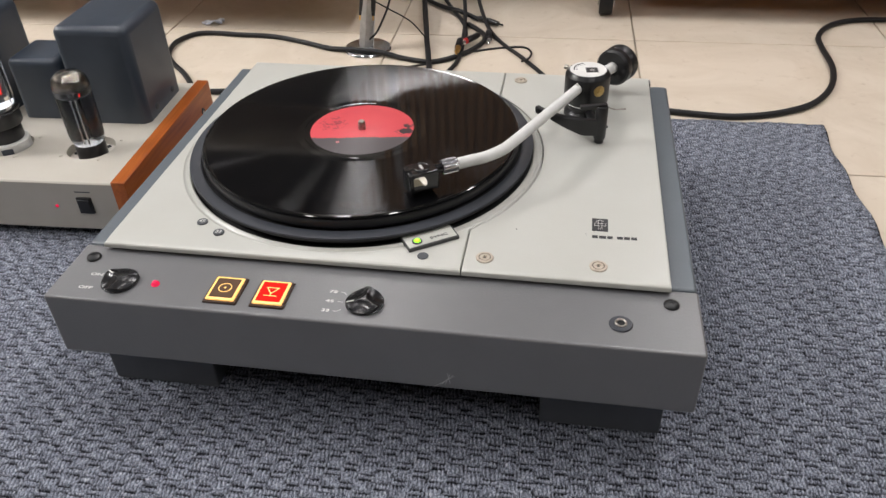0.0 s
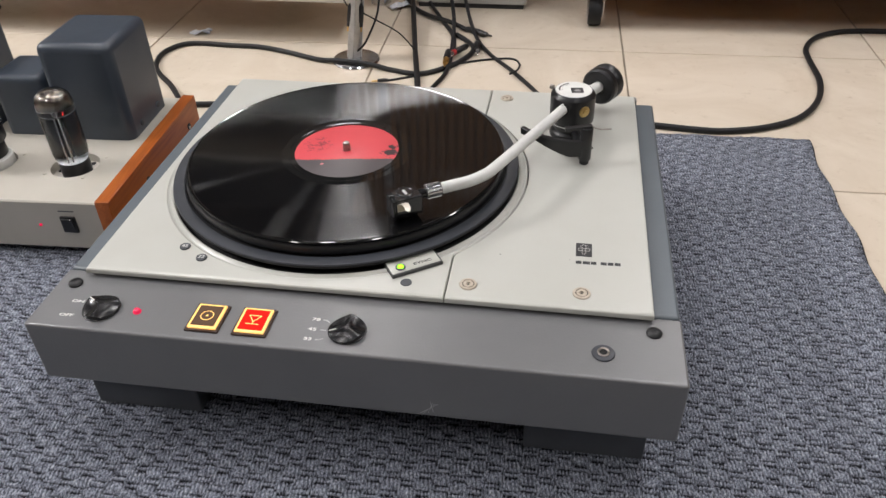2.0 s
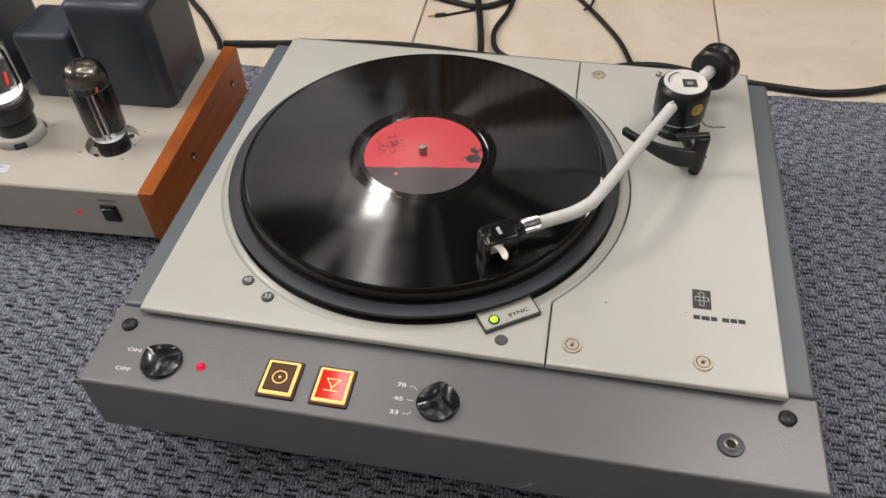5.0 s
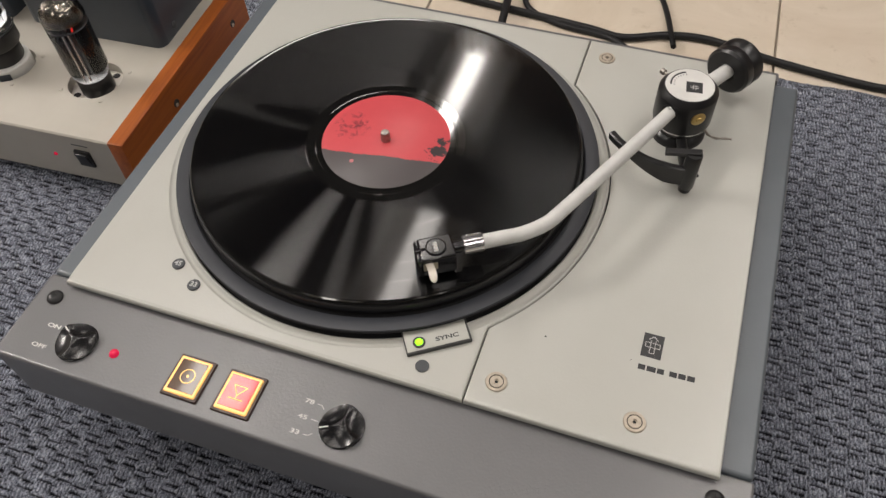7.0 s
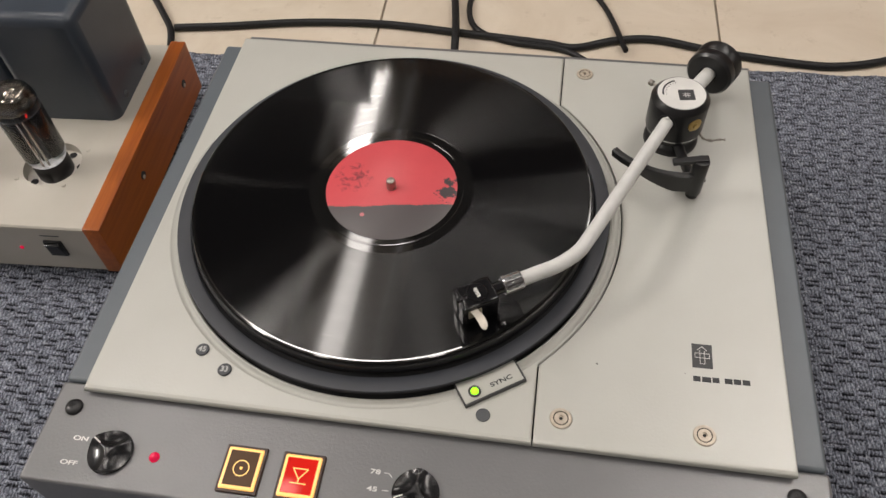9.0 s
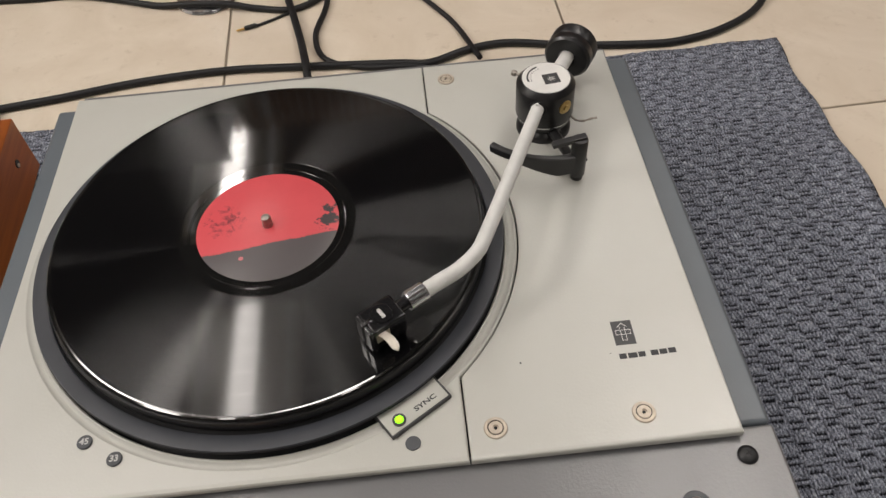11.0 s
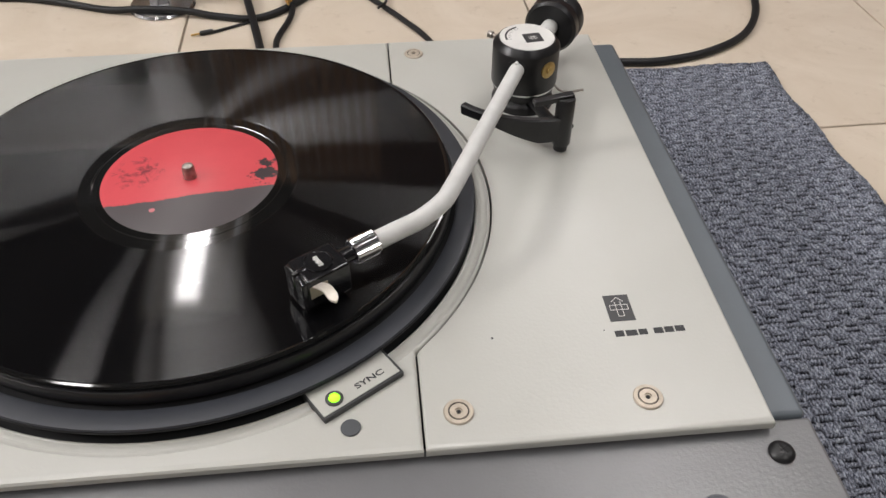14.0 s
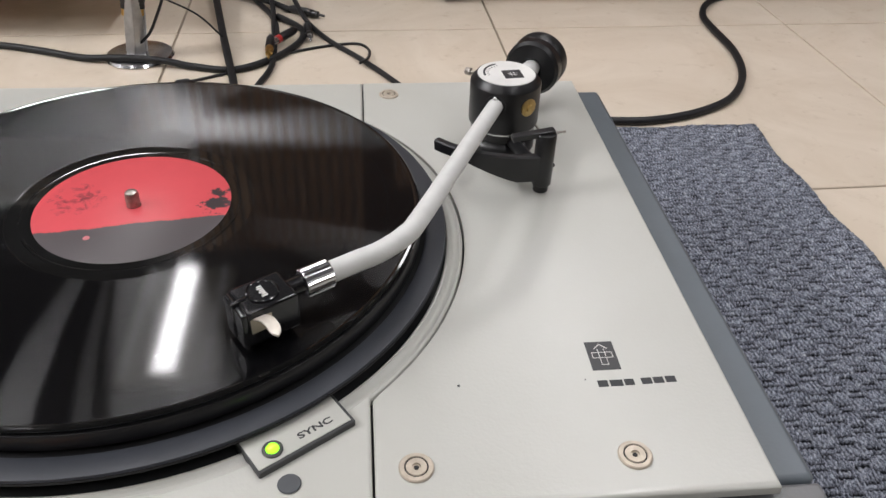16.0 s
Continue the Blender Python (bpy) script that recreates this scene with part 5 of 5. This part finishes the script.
part("post", lathe([(0, 0.0), (0.021, 0.0), (0.021, 0.012), (0.018, 0.014), (0.018, 0.40), (0, 0.40)], 32, Matrix.Translation((-0.155, 0.815, 0.022))), M_ALU, rack, "round aluminium post")
part("post_foot", disc(0.019, 0.0, 0.023, 0.002, 32, Matrix.Translation((-0.155, 0.815, 0))), M_CHROME, rack)

ampbox = thing("rack_unit", "dark hi-fi unit resting on the rack shelf", "hi-fi unit", (-0.62, 0.735, 0.0905))
part("case", box(-0.40, 0.40, -0.07, 0.08, 0.0, 0.13, 0.003), M_INK, ampbox)
part("front_plate", box(-0.405, 0.405, -0.076, -0.070, 0.004, 0.132, 0.001), M_BLACK, ampbox)
for uz in (0.34, 0.56):
    copy_thing(ampbox, Matrix.Translation((-0.62, 0.735, uz)))
    part("shelf", box(-1.10, -0.155, 0.628, 0.82, uz - 0.0125, uz - 0.0005), M_CREAM, rack, "cream metal shelf")
for px in (-1.09, -0.165):
    part("upright", box(px - 0.008, px + 0.008, 0.806, 0.822, 0.0, 0.72, 0.001), M_ALU, rack, "aluminium upright")
cab = thing("cabinet", "reddish brown wooden cabinet standing behind the rack", "cabinet", (-0.80, 1.30, 0))
part("body", box(-0.30, 0.30, -0.20, 0.20, 0.0, 0.85, 0.004), M_CABINET, cab)
part("plinth", box(-0.28, 0.28, -0.205, -0.200, 0.0, 0.05), M_INK, cab)

crate = thing("slatted_cabinet", "tall brown wooden cabinet with a slatted front behind the rack", "cabinet", (-0.28, 1.16, 0))
part("back_panel", box(-0.16, 0.39, 0.02, 0.30, 0.004, 1.05), M_CREAM, crate, "pale back panel", False)
for k in range(22):
    part("slat", box(-0.16 + 0.0255 * k, -0.16 + 0.0255 * k + 0.015, -0.006, 0.012, 0.0, 1.05), M_BOARD, crate, "", False)
part("rail", box(-0.165, 0.395, 0.012, 0.02, 0.03, 0.06), M_BOARD, crate, "", False)
copy_thing(crate, Matrix.Translation((0.36, 1.42, 0)))

appl = thing("appliance", "pale grey appliance with a black base strip on the tiles", "appliance", (0.02, 0.80, 0))
part("base_strip", box(-0.100, 0.098, 0.004, 0.18, 0.0, 0.008), M_INK, appl, "black base strip", False)
part("case", box(-0.104, 0.104, 0.0, 0.19, 0.008, 0.16, 0.004), M_APPL, appl)
part("slot", box(0.000, 0.066, -0.0008, 0.0005, 0.0545, 0.057), M_INK, appl, "thin dark slot", False)
part("socket", disc(0.0022, 0, 0.0015, 0.0002, 14, aim((-0.070, 0.0003, 0.034), (0, -1, 0))), M_INK, appl)
for bx in (0.072, 0.0835):
    part("printed_bar", moved(box(-0.0018, 0.0018, -0.0005, 0.0, -0.009, 0.009), Matrix.Translation((bx, 0.0, 0.0400)) @ Matrix.Rotation(0.12, 4, "Y")), M_INK, appl, "black printed bar", False)

cart = thing("cart", "wooden cart on swivel castors standing on the tiles", "cart", (0.70, 0.98, 0))
part("board", box(-0.475, 0.60, -0.26, 0.28, 0.068, 0.098, 0.002), M_BOARD, cart, "light wood bottom board")
part("body", box(-0.455, 0.58, -0.215, 0.26, 0.098, 0.80, 0.004), M_CABINET, cart, "brown cabinet body")
for wx, wy in ((-0.452, -0.238), (0.56, -0.238), (-0.452, 0.24), (0.56, 0.24)):
    cs = part("castor", box(wx - 0.016, wx + 0.016, wy - 0.014, wy + 0.016, 0.058, 0.068, 0.001), M_CHROME, cart, "steel castor bracket")
    part("tyre", lathe([(0.010, -0.0115), (0.0235, -0.0115), (0.0255, -0.008), (0.0255, 0.008), (0.0235, 0.0115), (0.010, 0.0115)], 32, Matrix.Translation((wx, wy, 0.0255)) @ Matrix.Rotation(math.pi / 2, 4, "Y")), M_RUBBER, cs, "black rubber tyre")
    part("hub", lathe([(0, -0.013), (0.011, -0.013), (0.011, 0.013), (0, 0.013)], 24, Matrix.Translation((wx, wy, 0.0255)) @ Matrix.Rotation(math.pi / 2, 4, "Y")), M_STEEL, cs)
    for sx in (-1, 1):
        part("fork", box(wx + sx * 0.0140 - 0.001, wx + sx * 0.0140 + 0.001, wy - 0.008, wy + 0.008, 0.018, 0.060, 0.0005), M_CHROME, cs)


def scrap(x, y, turn, s):
    bm = bmesh.new()
    rnd = random.Random(int(x * 1000))
    n = 6
    g = [[bm.verts.new(((i / (n - 1) - 0.5) * s, (j / (n - 1) - 0.5) * s * 0.55, 0.0012 + rnd.random() * s * 0.22)) for i in range(n)] for j in range(n)]
    lo = [[bm.verts.new((v.co.x, v.co.y, max(0.0002, v.co.z - 0.001))) for v in r] for r in g]
    for j in range(n - 1):
        for i in range(n - 1):
            bm.faces.new((g[j][i], g[j][i + 1], g[j + 1][i + 1], g[j + 1][i]))
            bm.faces.new((lo[j][i], lo[j + 1][i], lo[j + 1][i + 1], lo[j][i + 1]))
    ob = mesh_ob("paper_scrap", bm, M_PAPER, None, "", False)
    ob.location, ob.rotation_euler.z = (x, y, 0), turn
    tagged(ob, "crumpled white paper scrap on the tiles", "paper")


scrap(-0.445, 0.630, 0.1, 0.036)
scrap(-0.112, 0.792, 0.6, 0.045)

# ---- floor tiles ----
TILE, JOINT, TURN = 0.404, 0.0025, radians(1.3)
tile_bm = box(-TILE / 2 + JOINT / 2, TILE / 2 - JOINT / 2, -TILE / 2 + JOINT / 2, TILE / 2 - JOINT / 2, -0.0034, 0, 0.0008, 1)
tile_first = mesh_ob("tile", tile_bm, M_TILE, floor, "", False)
rot = Matrix.Translation((0.296, 0.624, 0)) @ Matrix.Rotation(TURN, 4, "Z")
first = True
for i in range(-10, 9):
    for j in range(-8, 16):
        p = rot @ Vector(((i + 0.5) * TILE, (j + 0.5) * TILE, 0))
        if abs(p.x) > 4.3 or not -2.9 < p.y < 7.2:
            continue
        ob = tile_first if first else new("tile", tile_first.data)
        ob.parent, ob.location, ob.rotation_euler.z = floor, p, TURN
        first = False
